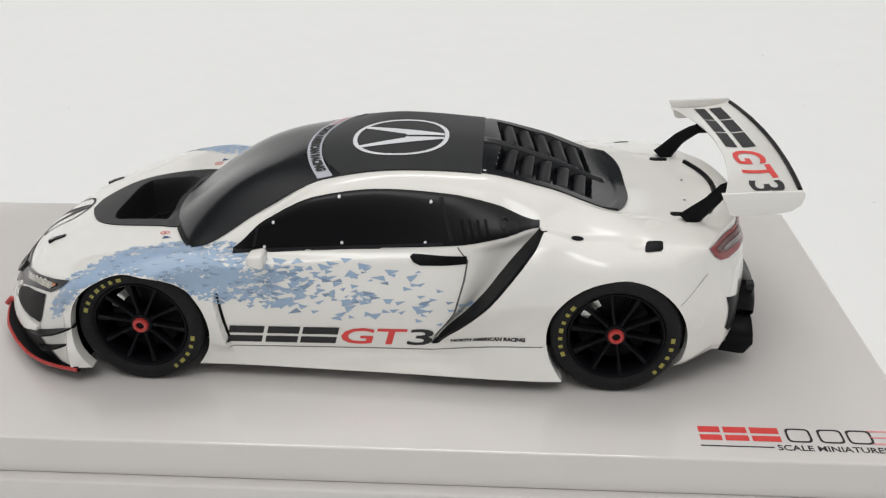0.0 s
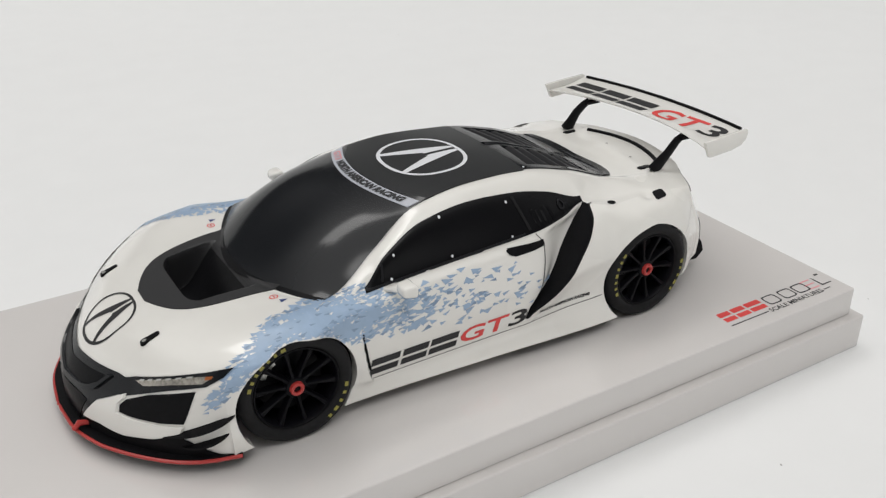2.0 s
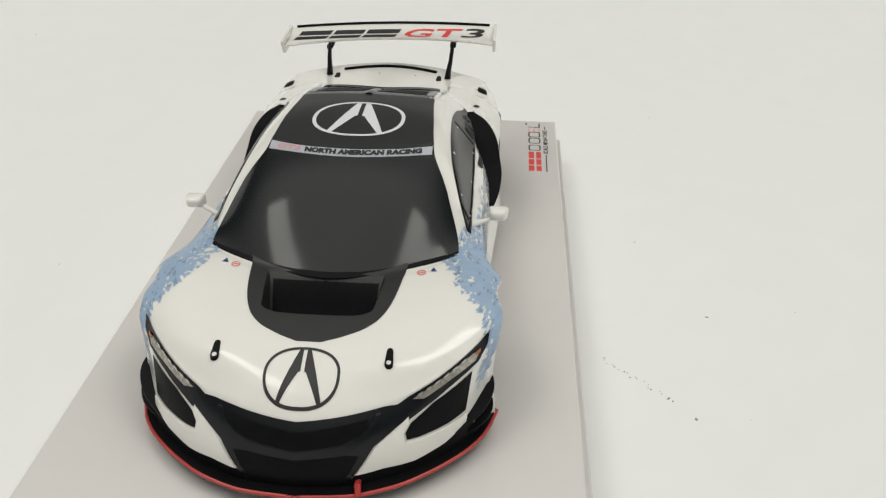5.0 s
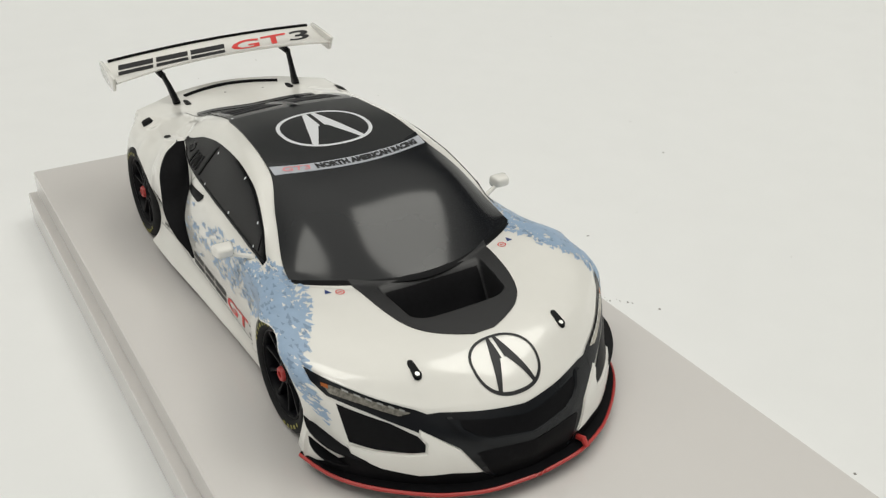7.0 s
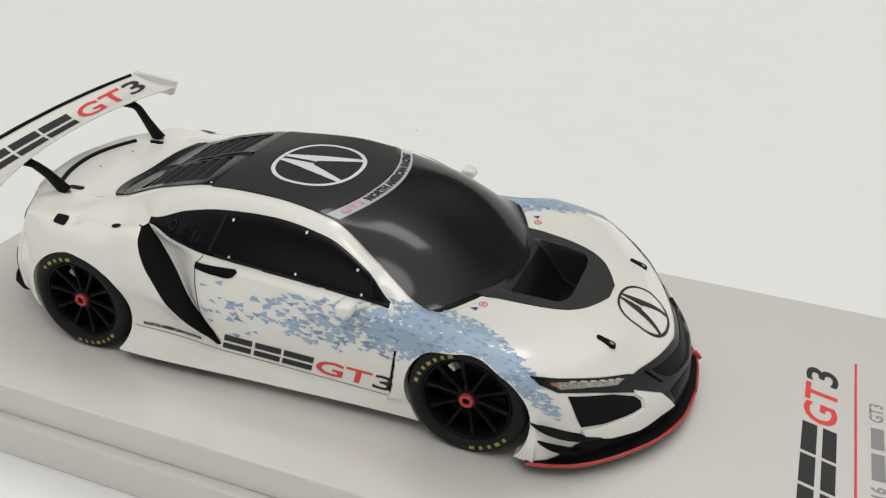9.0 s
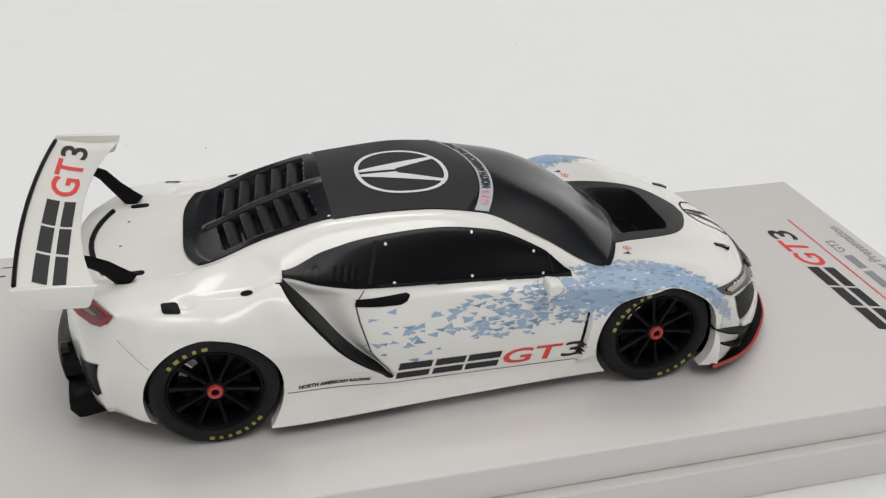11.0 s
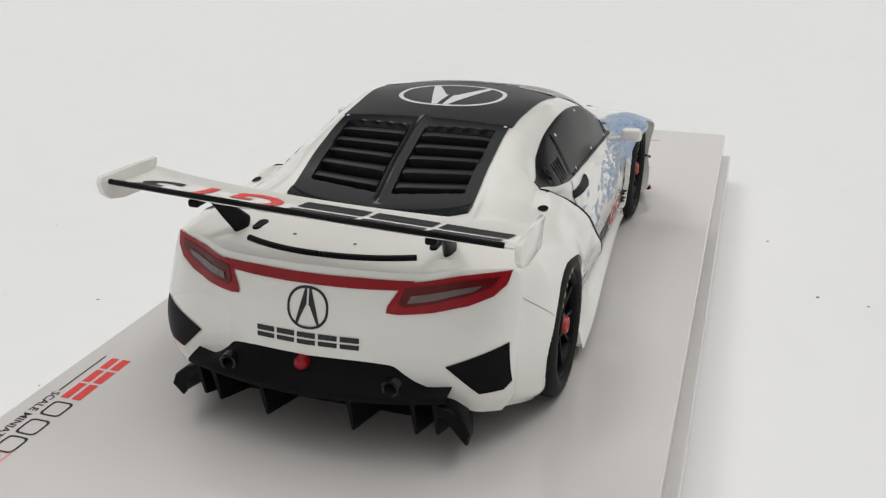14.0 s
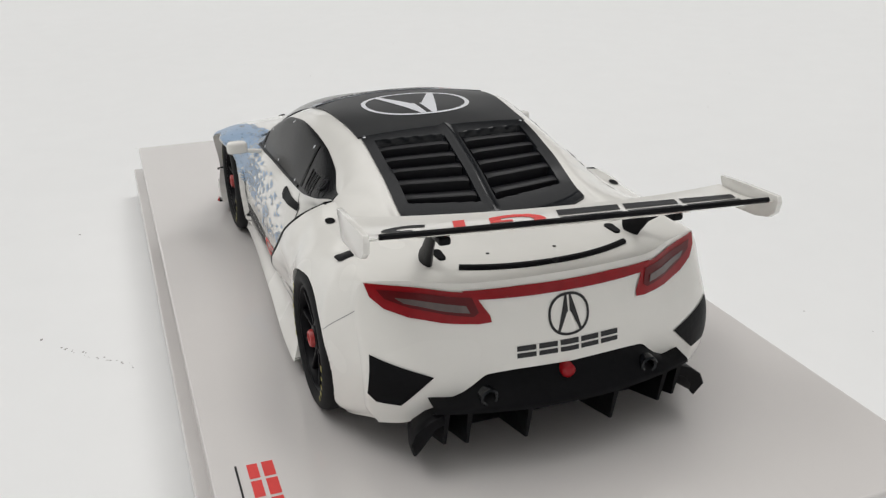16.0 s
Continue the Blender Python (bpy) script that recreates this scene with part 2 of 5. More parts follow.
# ---- the shape of the bodywork: eight lengthwise lines from the centre of the roof down to the sill ----
# each line: (x, y, z) knots; the car's front looks along -x
BODY_LINES = (
    # centre of hood, windscreen, roof, engine cover, deck
    [(-52.6, 0, 11.3), (-51, 0, 12.7), (-49, 0, 13.75), (-44.7, 0, 15.3), (-38, 0, 16.35), (-31.5, 0, 16.7), (-30.2, 0, 17.1), (-21, 0, 22.5),
     (-12.4, 0, 25.5), (-4, 0, 26.3), (5, 0, 26.55), (13, 0, 26.15), (22, 0, 23.6), (32.8, 0, 19.8), (40, 0, 19.8), (48, 0, 19.9)],
    # edge of windscreen, roof panel and engine cover
    [(-50.1, 10.7, 11.4), (-46, 10.9, 14.75), (-38, 12.0, 16.4), (-29, 14.0, 17.2), (-23.6, 18.0, 17.4), (-15, 15.8, 21.6), (-7, 13.1, 25.2),
     (2, 12.3, 26.25), (13, 11.5, 25.65), (22, 11.3, 23.65), (31, 11.3, 20.6), (40, 10.8, 19.8), (46.5, 10.0, 19.6)],
    # fender crest, roof rail over the side window, rear buttress
    [(-46.1, 17.4, 12.7), (-43, 18.4, 14.5), (-36, 19.6, 16.7), (-30, 19.8, 17.45), (-23, 19.2, 17.6), (-19.2, 19.2, 17.7), (-14.4, 17.5, 21.1), (-7.6, 15.9, 23.9),
     (0, 15.2, 24.7), (9, 14.9, 24.0), (15, 15.2, 22.8), (20.5, 16.2, 21.3), (24, 14.2, 21.8), (27, 13.3, 21.5), (31, 12.9, 20.95), (35, 13.1, 20.2), (44, 14.8, 19.5)],
    # belt line
    [(-40.6, 22.0, 14.2), (-37, 23.2, 15.5), (-30, 23.4, 16.4), (-24, 20.6, 17.0), (-19.2, 19.6, 17.3), (-5, 19.7, 18.1), (10, 19.3, 18.6), (16, 18.4, 19.5), (21, 17.0, 20.6),
     (26, 18.0, 19.8), (35, 19.2, 19.7), (41.5, 19.9, 19.2)],
    # shoulder
    [(-40.6, 23.1, 12.6), (-38, 24.2, 14.0), (-31, 24.5, 15.5), (-22, 21.9, 15.9), (-5, 21.2, 16.6), (8, 20.8, 16.9), (16, 19.0, 17.4), (22, 18.9, 18.2),
     (30, 22.3, 17.4), (37, 22.8, 16.9), (41.5, 21.2, 16.2)],
    # flank
    [(-40.6, 23.5, 8.0), (-38, 24.2, 10.0), (-31, 24.0, 11.0), (-20, 22.4, 10.0), (0, 22.2, 11.0), (10, 21.7, 11.2), (16, 20.4, 12.0), (22, 21.6, 12.2),
     (30, 24.5, 12.4), (38, 24.0, 11.0), (43.5, 21.3, 11.0)],
    # lower flank
    [(-40.6, 23.6, 4.5), (-38, 24.1, 4.5), (-22, 23.0, 4.6), (0, 23.2, 4.6), (10, 23.4, 4.6), (22, 24.4, 4.6), (39, 23.4, 5.0), (43.5, 21.1, 6.5)],
    # sill edge
    [(-40.6, 23.6, 2.3), (-22, 23.1, 2.1), (0, 23.8, 2.0), (22, 24.7, 1.9), (39, 22.2, 3.4), (43.5, 20.0, 4.6)],
)
# how much of its drawn breadth each line keeps, along the car
BREADTH = (
    [(-60, 1.0), (60, 1.0)],
    [(-60, 1.0), (60, 1.0)],
    [(-46, 0.97), (-38, 0.985), (-28, 1.0), (-21, 0.975), (-14, 0.99), (0, 1.0), (24, 1.0), (44, 0.965)],
    [(-41, 0.98), (-36, 1.0), (-28, 1.012), (-20, 0.99), (-5, 0.97), (10, 0.972), (21, 0.99), (26, 0.965), (42, 0.95)],
    [(-41, 0.985), (-36, 1.0), (-28, 1.005), (-20, 0.985), (-5, 0.965), (10, 0.962), (22, 0.965), (42, 0.945)],
    [(-41, 0.98), (-36, 0.985), (-28, 0.985), (-20, 0.968), (0, 0.976), (10, 0.98), (22, 0.985), (30, 0.962), (42, 0.945)],
    [(-40.6, 1.015), (-38, 0.985), (-34, 0.965), (-20, 0.93), (0, 0.918), (10, 0.915), (22, 0.92), (30, 0.94), (42, 0.945)],
    [(-40.6, 1.015), (-38, 0.985), (-34, 0.965), (-20, 0.935), (0, 0.945), (22, 0.955), (42, 0.945)],
)
LINES = []
for knots, keep in zip(BODY_LINES, BREADTH):
    share = pchip(*zip(*keep))
    LINES.append(curve3([(x, y * float(share(x)), z) for x, y, z in knots]))
# how far each line runs ahead of or behind the centre line at the same station
U0, U1 = -52.6, 48.0
K1 = pchip([-52.6, -45, -30.3, -12.4, -3, 5, 12, 22, 32.8, 40, 48], [2.5, 3.5, 6.7, 5.2, 2.0, 0.5, 0, -0.3, -1.7, -1.6, -1.5])
K2 = pchip([-52.6, -45, -30.3, -12.4, -3, 5, 12, 31, 40, 48], [6.5, 6.0, 7.0, 5.0, 2.0, 0.5, 0, 0, -0.8, -4.0])
K3 = pchip([-52.6, -45, -30.3, -12.4, -3, 5, 12, 31, 40, 48], [12.0, 9.0, 7.4, 4.6, 2.0, 0.5, 0, 0, -1.2, -6.5])
K5 = pchip([-52.6, -45, -30.3, -12.4, -3, 5, 12, 31, 40, 48], [12.0, 9.0, 7.4, 4.6, 2.0, 0.5, 0, 0, -1.0, -4.5])
SHIFTS = [lambda u: 0 * u, K1, K2, K3, K3, K5, K5, K5]
BLADE = pchip([4.6, 6.3, 8.6, 10.6, 12.9, 15.2, 16.8, 19.3, 21.2], [5.8, 7.4, 9.7, 11.9, 14.3, 16.2, 17.5, 19.7, 21.2])
FENDER = pchip([4.0, 5.6, 6.5, 9.0, 12.6, 14.0], [-18.9, -19.5, -19.8, -20.2, -20.6, -20.7])
DIP = 0.85
SEAM = pchip([6.0, 10.5, 14.6, 17.0, 18.6], [6.4, 9.9, 11.2, 11.6, 10.6])
STEP = pchip([4.6, 6.0, 8.6, 10.5, 12.8, 16.2, 19.4, 21.0, 21.6], [0, 0.1, 1.5, 2.5, 3.5, 3.8, 2.7, 0.8, 0])


def smooth01(x, a, b):
    t = np.clip((x - a) / (b - a), 0, 1)
    return t * t * (3 - 2 * t)


def surface(u, v):
    """Points of the bodywork for stations u and lines v (0 centre to 7 sill), for the side y > 0."""
    u, v = np.asarray(u, float), np.asarray(v, float)
    ctrl = []
    for (fy, fz), shift in zip(LINES, SHIFTS):
        x = u + shift(u)
        ctrl.append(np.stack([x, fy(x), fz(x)], -1))
    ctrl = np.stack(ctrl, -2)
    mirror = ctrl[..., 1:2, :] * np.array([1, -1, 1])
    c = np.concatenate([mirror, ctrl, 2 * ctrl[..., -1:, :] - ctrl[..., -2:-1, :]], -2)
    i = np.clip(np.floor(v).astype(int), 0, 6)
    t = (v - i)[..., None]

    def take(k):
        return np.take_along_axis(c, (i + k)[..., None, None] * np.ones(3, int), -2)[..., 0, :]
    p0, p1, p2, p3 = take(0), take(1), take(2), take(3)

    def slope(a, b, d):
        l, r = b - a, d - b
        s = 2 * l * r / np.where(np.abs(l + r) < 1e-9, 1, l + r)
        soft = np.where(l * r > 0, s, 0)
        soft[..., 0] = ((d - a) / 2)[..., 0]
        return soft
    m1, m2 = slope(p0, p1, p2), slope(p1, p2, p3)
    m1 = np.where((i == 0)[..., None], (p2 - p0) / 2, m1)
    t2, t3 = t * t, t * t * t
    p = (2 * t3 - 3 * t2 + 1) * p1 + (t3 - 2 * t2 + t) * m1 + (3 * t2 - 2 * t3) * p2 + (t3 - t2) * m2
    # glass and roof bend evenly across the car
    even = p1 + (p2 - p1) * np.concatenate([t2, t, t2], -1)
    blend = (smooth01(u, -32.0, -29.5) * (1 - smooth01(u, 9.0, 13.0)) * (v < 1))[..., None]
    p = p + (even - p) * blend
    # the windscreen is blown fuller towards its pillars
    p[..., 2] += (1.2 * smooth01(u, -32.0, -26.0) * (1 - smooth01(u, -22.0, -12.0)) * (v < 1)) * 6.75 * (t2 * (1 - t))[..., 0]
    # the rear flank steps outwards behind the air intake
    x, z = p[..., 0], p[..., 2]
    edge = BLADE(z)
    ramp = np.clip((x - edge - 0.20) / 0.36, 0, 1) * np.exp(-(np.clip(x - edge, 0, 99) / 9.0) ** 2)
    fade = np.clip((v - 2.9) / 0.12, 0, 1) * np.where(z > 21.5, 0, STEP(z))
    p[..., 1] += ramp * fade
    # the door's tail turns in towards the intake
    p[..., 1] -= DIP * smooth01(x, SEAM(z), edge - 0.3) * (1 - np.clip((x - edge - 0.20) / 0.36, 0, 1)) * smooth01(v, 3.05, 3.9) * smooth01(z, 5.8, 8.5)
    # the front fender ends proud of the door
    edge = FENDER(z)
    gone = 0.85 * smooth01(z, 3.8, 5.6) * (1 - smooth01(z, 11.8, 14.2)) * (v > 2.9)
    p[..., 1] += gone * (1 - smooth01(x, edge - 0.28, edge)) * np.exp(-(np.clip(edge - x, 0, 99) / 3.0) ** 2)
    # shallow scoop ahead of the rear haunch opening
    dent = np.exp(-((x - 32.9) / 1.3) ** 2 - ((np.abs(p[..., 1]) - 18.7) / 0.9) ** 2) * (z > 17)
    p[..., 2] -= 0.5 * dent
    return p


def normals(u, v, e=0.02):
    du = surface(u + e, v) - surface(u - e, v)
    dv = surface(u, np.minimum(v + e, 7)) - surface(u, np.maximum(v - e, 0))
    n = np.cross(du, dv)
    n /= np.linalg.norm(n, axis=-1, keepdims=True) + 1e-12
    return np.where(((n * surface(u, v))[..., 1:].sum(-1, keepdims=True) - n[..., 2:] * 8) < 0, -n, n)


def vent_depth(p):
    """Depth of the hood outlet at points p: deep at its front wall, rising to the windscreen."""
    x, y = p[..., 0], np.abs(p[..., 1])
    front = -39.5 + 1.6 * (np.clip(y, 0, 7.6) / 7.6) ** 6
    wide = 7.5 + 0.12 * (x + 37.5)
    inside = smooth01(wide - y, 0, 0.6) * smooth01(x, front, front + 0.5)
    return inside * 5.6 * smooth01(-x, 29.9, 37.0)


def skin(u0, u1, v0, v1, nu, nv, lift, depth=None):
    """A sheet on the bodywork between stations and lines, lifted off it."""
    u, v = np.meshgrid(np.linspace(u0, u1, nu), np.linspace(v0, v1, nv), indexing="ij")
    p = surface(u, v) + lift * normals(u, v)
    if depth is not None:
        p[..., 2] -= depth(p)
    return p


def both_sides(p):
    """Joins a sheet that starts at the centre line with its mirror image."""
    return np.concatenate([(p * np.array([1, -1, 1]))[:, :0:-1], p], 1)


def rimmed(pts, inward=0.25, flip=False):
    """A sheet with its border turned down, so that it has a thickness."""
    bm = grid_mesh(pts, flip=flip)
    bmesh.ops.recalc_face_normals(bm, faces=bm.faces)
    if sum(f.normal.z for f in bm.faces) < 0 and abs(sum(f.normal.z for f in bm.faces)) > 0.1 * len(bm.faces):
        bmesh.ops.reverse_faces(bm, faces=bm.faces)
    bm.normal_update()
    border = [e for e in bm.edges if e.is_boundary]
    down = {v: -inward * v.normal for e in border for v in e.verts}
    made = bmesh.ops.extrude_edge_only(bm, edges=border)["geom"]
    new_v = [g for g in made if isinstance(g, bmesh.types.BMVert)]
    for v in new_v:
        near = min(down, key=lambda w: (w.co - v.co).length_squared)
        v.co += down[near]
    return bm


ARCHES = ((-30.8, 7.6, 8.9, 8.7), (30.7, 7.6, 8.85, 8.65))


# spacing of the rows below the belt line, closest where the intake edge runs
SIDEV = np.concatenate([np.linspace(3, 6.2, 150), np.linspace(6.2, 7, 16)[1:]])


def body_mesh():
    us = np.concatenate([np.linspace(U0, 4, 230), np.linspace(4, 23, 191)[1:], np.linspace(23, U1, 110)[1:]])
    u, v = np.meshgrid(us, np.concatenate([np.linspace(0, 3, 61), SIDEV[1:]]), indexing="ij")
    p = surface(u, v)
    p[..., 2] -= 1.25 * vent_depth(p)
    cover = smooth01(p[..., 0], 13.4, 13.8) * smooth01(-p[..., 0], -30.2, -29.8) * smooth01(-np.abs(p[..., 1]), -10.6, -10.3) * (v < 1.3)
    p[..., 2] -= 2.2 * cover
    # sunk under the windscreen
    p[..., 2] -= 0.7 * smooth01(u, -30.0, -29.0) * (1 - smooth01(u, -10.6, -9.6)) * (1 - smooth01(v, 0.88, 0.95))
    full = both_sides(p)
    bm = grid_mesh(full)
    gone = []
    for f in bm.faces:
        c = f.calc_center_median()
        # open under the hood outlet
        if -40.2 < c.x < -31.2 and abs(c.y) < 7.9 + 0.12 * (c.x + 37.5) and c.z > 8:
            gone.append(f)
        if abs(c.y) > 15:
            for x, z, rx, rz in ARCHES:
                if ((c.x - x) / rx) ** 2 + ((c.z - z) / rz) ** 2 < 1:
                    gone.append(f)
    bmesh.ops.delete(bm, geom=gone, context="FACES")
    lips = []
    for e in bm.edges:
        if e.is_boundary:
            m = (e.verts[0].co + e.verts[1].co) / 2
            for x, z, rx, rz in ARCHES:
                q = math.hypot((m.x - x) / rx, (m.z - z) / rz)
                if 0.8 < q < 1.07 and m.z > 2.3 and abs(m.y) > 15 and m.x > -40.5:
                    lips.append(e)
    for vert in {v for e in lips for v in e.verts}:
        for x, z, rx, rz in ARCHES:
            q = math.hypot((vert.co.x - x) / rx, (vert.co.z - z) / rz)
            if 0.75 < q < 1.12 and vert.co.x > -40.5:
                vert.co.x, vert.co.z = x + (vert.co.x - x) / q, z + (vert.co.z - z) / q
    made = bmesh.ops.extrude_edge_only(bm, edges=lips)["geom"]
    for g in made:
        if isinstance(g, bmesh.types.BMVert):
            g.co.y -= math.copysign(1.6, g.co.y)
    # sill turned under
    sill = [e for e in bm.edges if e.is_boundary and abs(e.verts[0].co.y) > 19 and max(e.verts[0].co.z, e.verts[1].co.z) < 5 and abs(e.verts[0].co.x - e.verts[1].co.x) > 0.15]
    made = bmesh.ops.extrude_edge_only(bm, edges=sill)["geom"]
    for g in made:
        if isinstance(g, bmesh.types.BMVert):
            g.co.y -= math.copysign(2.5, g.co.y)
            g.co.z += 0.1
    bmesh.ops.recalc_face_normals(bm, faces=bm.faces)
    return bm


def edge_line(u, n, top):
    """The border of the bodywork at station u: the top (lines 0 to 3) or the side (3 to 7)."""
    v = np.linspace(0, 3, n) if top else SIDEV
    return surface(np.full(len(v), u), v)


def front_face(n=61, m=len(SIDEV), lift=0.0):
    """The nose from the hood's edge down to the splitter, for y > 0."""
    a = edge_line(U0, n, True)
    side = edge_line(U0, m, False)
    s = np.linspace(0, 1, n)[:, None]
    y = a[:, 1] / a[-1, 1] * side[-1, 1]
    bx = pchip([0, 6, 12, 17, 21, 23.6], [-56.2, -55.6, -53.2, -49.6, -45.4, -40.6])(y)
    b = np.stack([bx, y, np.full(n, 2.3)], -1)
    h = (SIDEV - 3) / 4
    straight = side[:1] * (1 - h[:, None]) + side[-1:] * h[:, None]
    bend = side - straight
    p = np.zeros((n, m, 3))
    for j in range(m):
        p[:, j] = a * (1 - h[j]) + b * h[j] + bend[j] * s**3
        p[:, j, 0] -= (1.5 * (1 - s[:, 0] ** 2)) * math.sin(math.pi * h[j]) ** 1.0
    p = p + (s[:, None] ** 10) * (side - p[-1])
    if lift:
        q = grid_mesh(p)
        q.normal_update()
        q.verts.ensure_lookup_table()
        nrm = np.array([v.normal[:] for v in q.verts]).reshape(n, m, 3)
        nrm = np.where(nrm[..., :1] > 0, -nrm, nrm)
        p = p + lift * nrm
        q.free()
    return p


REARZ = pchip([0, 5.1, 8.6, 10, 11.6, 13.4, 14.7, 17, 20], [10.9, 10.9, 10.6, 9.5, 8.2, 6.9, 5.9, 4.9, 4.6])
REARX = pchip([0, 6, 12, 16, 20], [50.1, 49.6, 48.0, 46.3, 43.5])


def rear_face(n=61, m=len(SIDEV)):
    """The tail from the deck's edge down to the diffuser, for y > 0."""
    a = edge_line(U1, n, True)
    side = edge_line(U1, m, False)
    s = np.linspace(0, 1, n)[:, None]
    y = a[:, 1] / a[-1, 1] * side[-1, 1]
    bz, bx = REARZ(y), REARX(y)
    bx[-1] = side[-1, 0]
    b = np.stack([bx, y, bz], -1)
    h = (SIDEV - 3) / 4
    bend = side - (side[:1] * (1 - h[:, None]) + side[-1:] * h[:, None])
    p = np.zeros((n, m, 3))
    for j in range(m):
        p[:, j] = a * (1 - h[j]) + b * h[j] + bend[j] * s**3
        p[:, j, 0] += (0.25 * (1 - s[:, 0] ** 2) + 0.9 * s[:, 0] * (1 - s[:, 0] ** 4) + 1.8 * s[:, 0] ** 4 * (1 - s[:, 0] ** 8)) * math.sin(math.pi * h[j])
    return p + (s[:, None] ** 10) * (side - p[-1])


# ---- prints and inlays laid on a surface ----
from mathutils.bvhtree import BVHTree


def tree_of(obs):
    verts, faces = [], []
    for ob in obs:
        base = len(verts)
        verts += [v.co / MM for v in ob.data.vertices]
        faces += [[base + i for i in f.vertices] for f in ob.data.polygons]
    return BVHTree.FromPolygons(verts, faces)


def flat_mesh(polys):
    """A flat bmesh of outlines (x, y); each outline may be concave."""
    bm = bmesh.new()
    for poly in polys:
        vs = [bm.verts.new((x, y, 0)) for x, y in poly]
        f = bm.faces.new(vs)
        f.normal_update()
        if f.normal.z < 0:
            f.normal_flip()
    bmesh.ops.triangulate(bm, faces=bm.faces)
    return bm


def ring(cx, cy, rx, ry, w, seg=72, power=2.0):
    """Quads of an oval ring of breadth w."""
    out = []
    for i in range(seg):
        q = []
        for a, k in ((i, 0), (i + 1, 0), (i + 1, w), (i, w)):
            t = 2 * math.pi * a / seg
            c, s = math.cos(t), math.sin(t)
            c, s = math.copysign(abs(c) ** (2 / power), c), math.copysign(abs(s) ** (2 / power), s)
            q.append((cx + (rx - k) * c, cy + (ry - k) * s))
        out.append(q)
    return out


def disc(cx, cy, rx, ry, seg=28):
    return [[(cx + rx * math.cos(2 * math.pi * i / seg), cy + ry * math.sin(2 * math.pi * i / seg)) for i in range(seg)]]


def emblem(cx, cy, rx, ry, w):
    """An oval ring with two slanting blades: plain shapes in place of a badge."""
    leg = ((0.05, 0.90), (0.15, 0.90), (0.36, 0.12), (0.58, -0.74), (0.50, -0.86), (0.17, -0.08), (0.10, 0.10), (0.05, 0.10))
    out = ring(cx, cy, rx, ry, w, power=2.25)
    for sx in (1, -1):
        out.append([(cx + sx * x * rx, cy + y * ry) for x, y in leg])
    return out


def words(text, width, height, slant=0.0, bold=0.018):
    """A flat bmesh of letters in the built-in font, its lower left at the origin, stretched to width and height."""
    cu = bpy.data.curves.new("words", "FONT")
    cu.body, cu.size, cu.resolution_u, cu.offset = text, 1.0, 3, bold
    tmp = bpy.data.objects.new("words", cu)
    me = bpy.data.meshes.new_from_object(tmp)
    bm = bmesh.new()
    bm.from_mesh(me)
    bpy.data.objects.remove(tmp)
    bpy.data.meshes.remove(me)
    bpy.data.curves.remove(cu)
    xs, ys = [v.co.x for v in bm.verts], [v.co.y for v in bm.verts]
    x0, y0 = min(xs), min(ys)
    kx, ky = width / (max(xs) - x0), height / (max(ys) - y0)
    for v in bm.verts:
        y = (v.co.y - y0) * ky
        v.co = Vector(((v.co.x - x0) * kx + slant * y, y, 0))
    bmesh.ops.triangulate(bm, faces=bm.faces)
    return bm


def word_bars(spans, height, slant=0.25):
    """Plain slanting blocks, one for each (start, end), parted by a slit at half height."""
    out = []
    for a, b in spans:
        for y0, y1 in ((0, 0.40 * height), (0.56 * height, height)):
            out.append([(a + slant * y0, y0), (b + slant * y0, y0), (b + slant * y1, y1), (a + slant * y1, y1)])
    return out


def laid(name, flat, origin, ex, ey, ray, tree, mat, parent, lift=0.06, fine=0.8, label="", warp=None, skirt=0.0):
    """Lays a flat bmesh on the surface: origin + x ex + y ey, dropped along ray."""
    bm = flat if isinstance(flat, bmesh.types.BMesh) else flat_mesh(flat)
    for _ in range(7):
        long = [e for e in bm.edges if e.calc_length() > fine]
        if not long:
            break
        bmesh.ops.subdivide_edges(bm, edges=long, cuts=1)
        bmesh.ops.triangulate(bm, faces=[f for f in bm.faces if len(f.verts) > 3])
    o, ex, ey, r = Vector(origin), Vector(ex), Vector(ey), Vector(ray).normalized()
    lost = []
    for v in bm.verts:
        x, y = v.co.x, v.co.y
        if warp:
            x, y = warp(x, y)
        q = o + ex * x + ey * y
        hit, n, _, _ = tree.ray_cast(q - r * 60, r)
        if hit is None:
            lost.append(v)
            continue
        if n.dot(r) > 0:
            n = -n
        v.co = hit + n * lift
    bmesh.ops.delete(bm, geom=lost, context="VERTS")
    for f in bm.faces:
        f.normal_update()
        if f.normal.dot(r) > 0:
            f.normal_flip()
    if skirt:
        border = [e for e in bm.edges if e.is_boundary]
        for g in bmesh.ops.extrude_edge_only(bm, edges=border)["geom"]:
            if isinstance(g, bmesh.types.BMVert):
                g.co += r * skirt
    return part(name, bm, mat, parent, label)


def laid_each(name, polys, *args, **kw):
    """Lays every outline as a piece of its own."""
    for poly in polys:
        laid(name, [poly], *args, **kw)


def mirrored(poly):
    return [(-x, y) for x, y in poly][::-1]


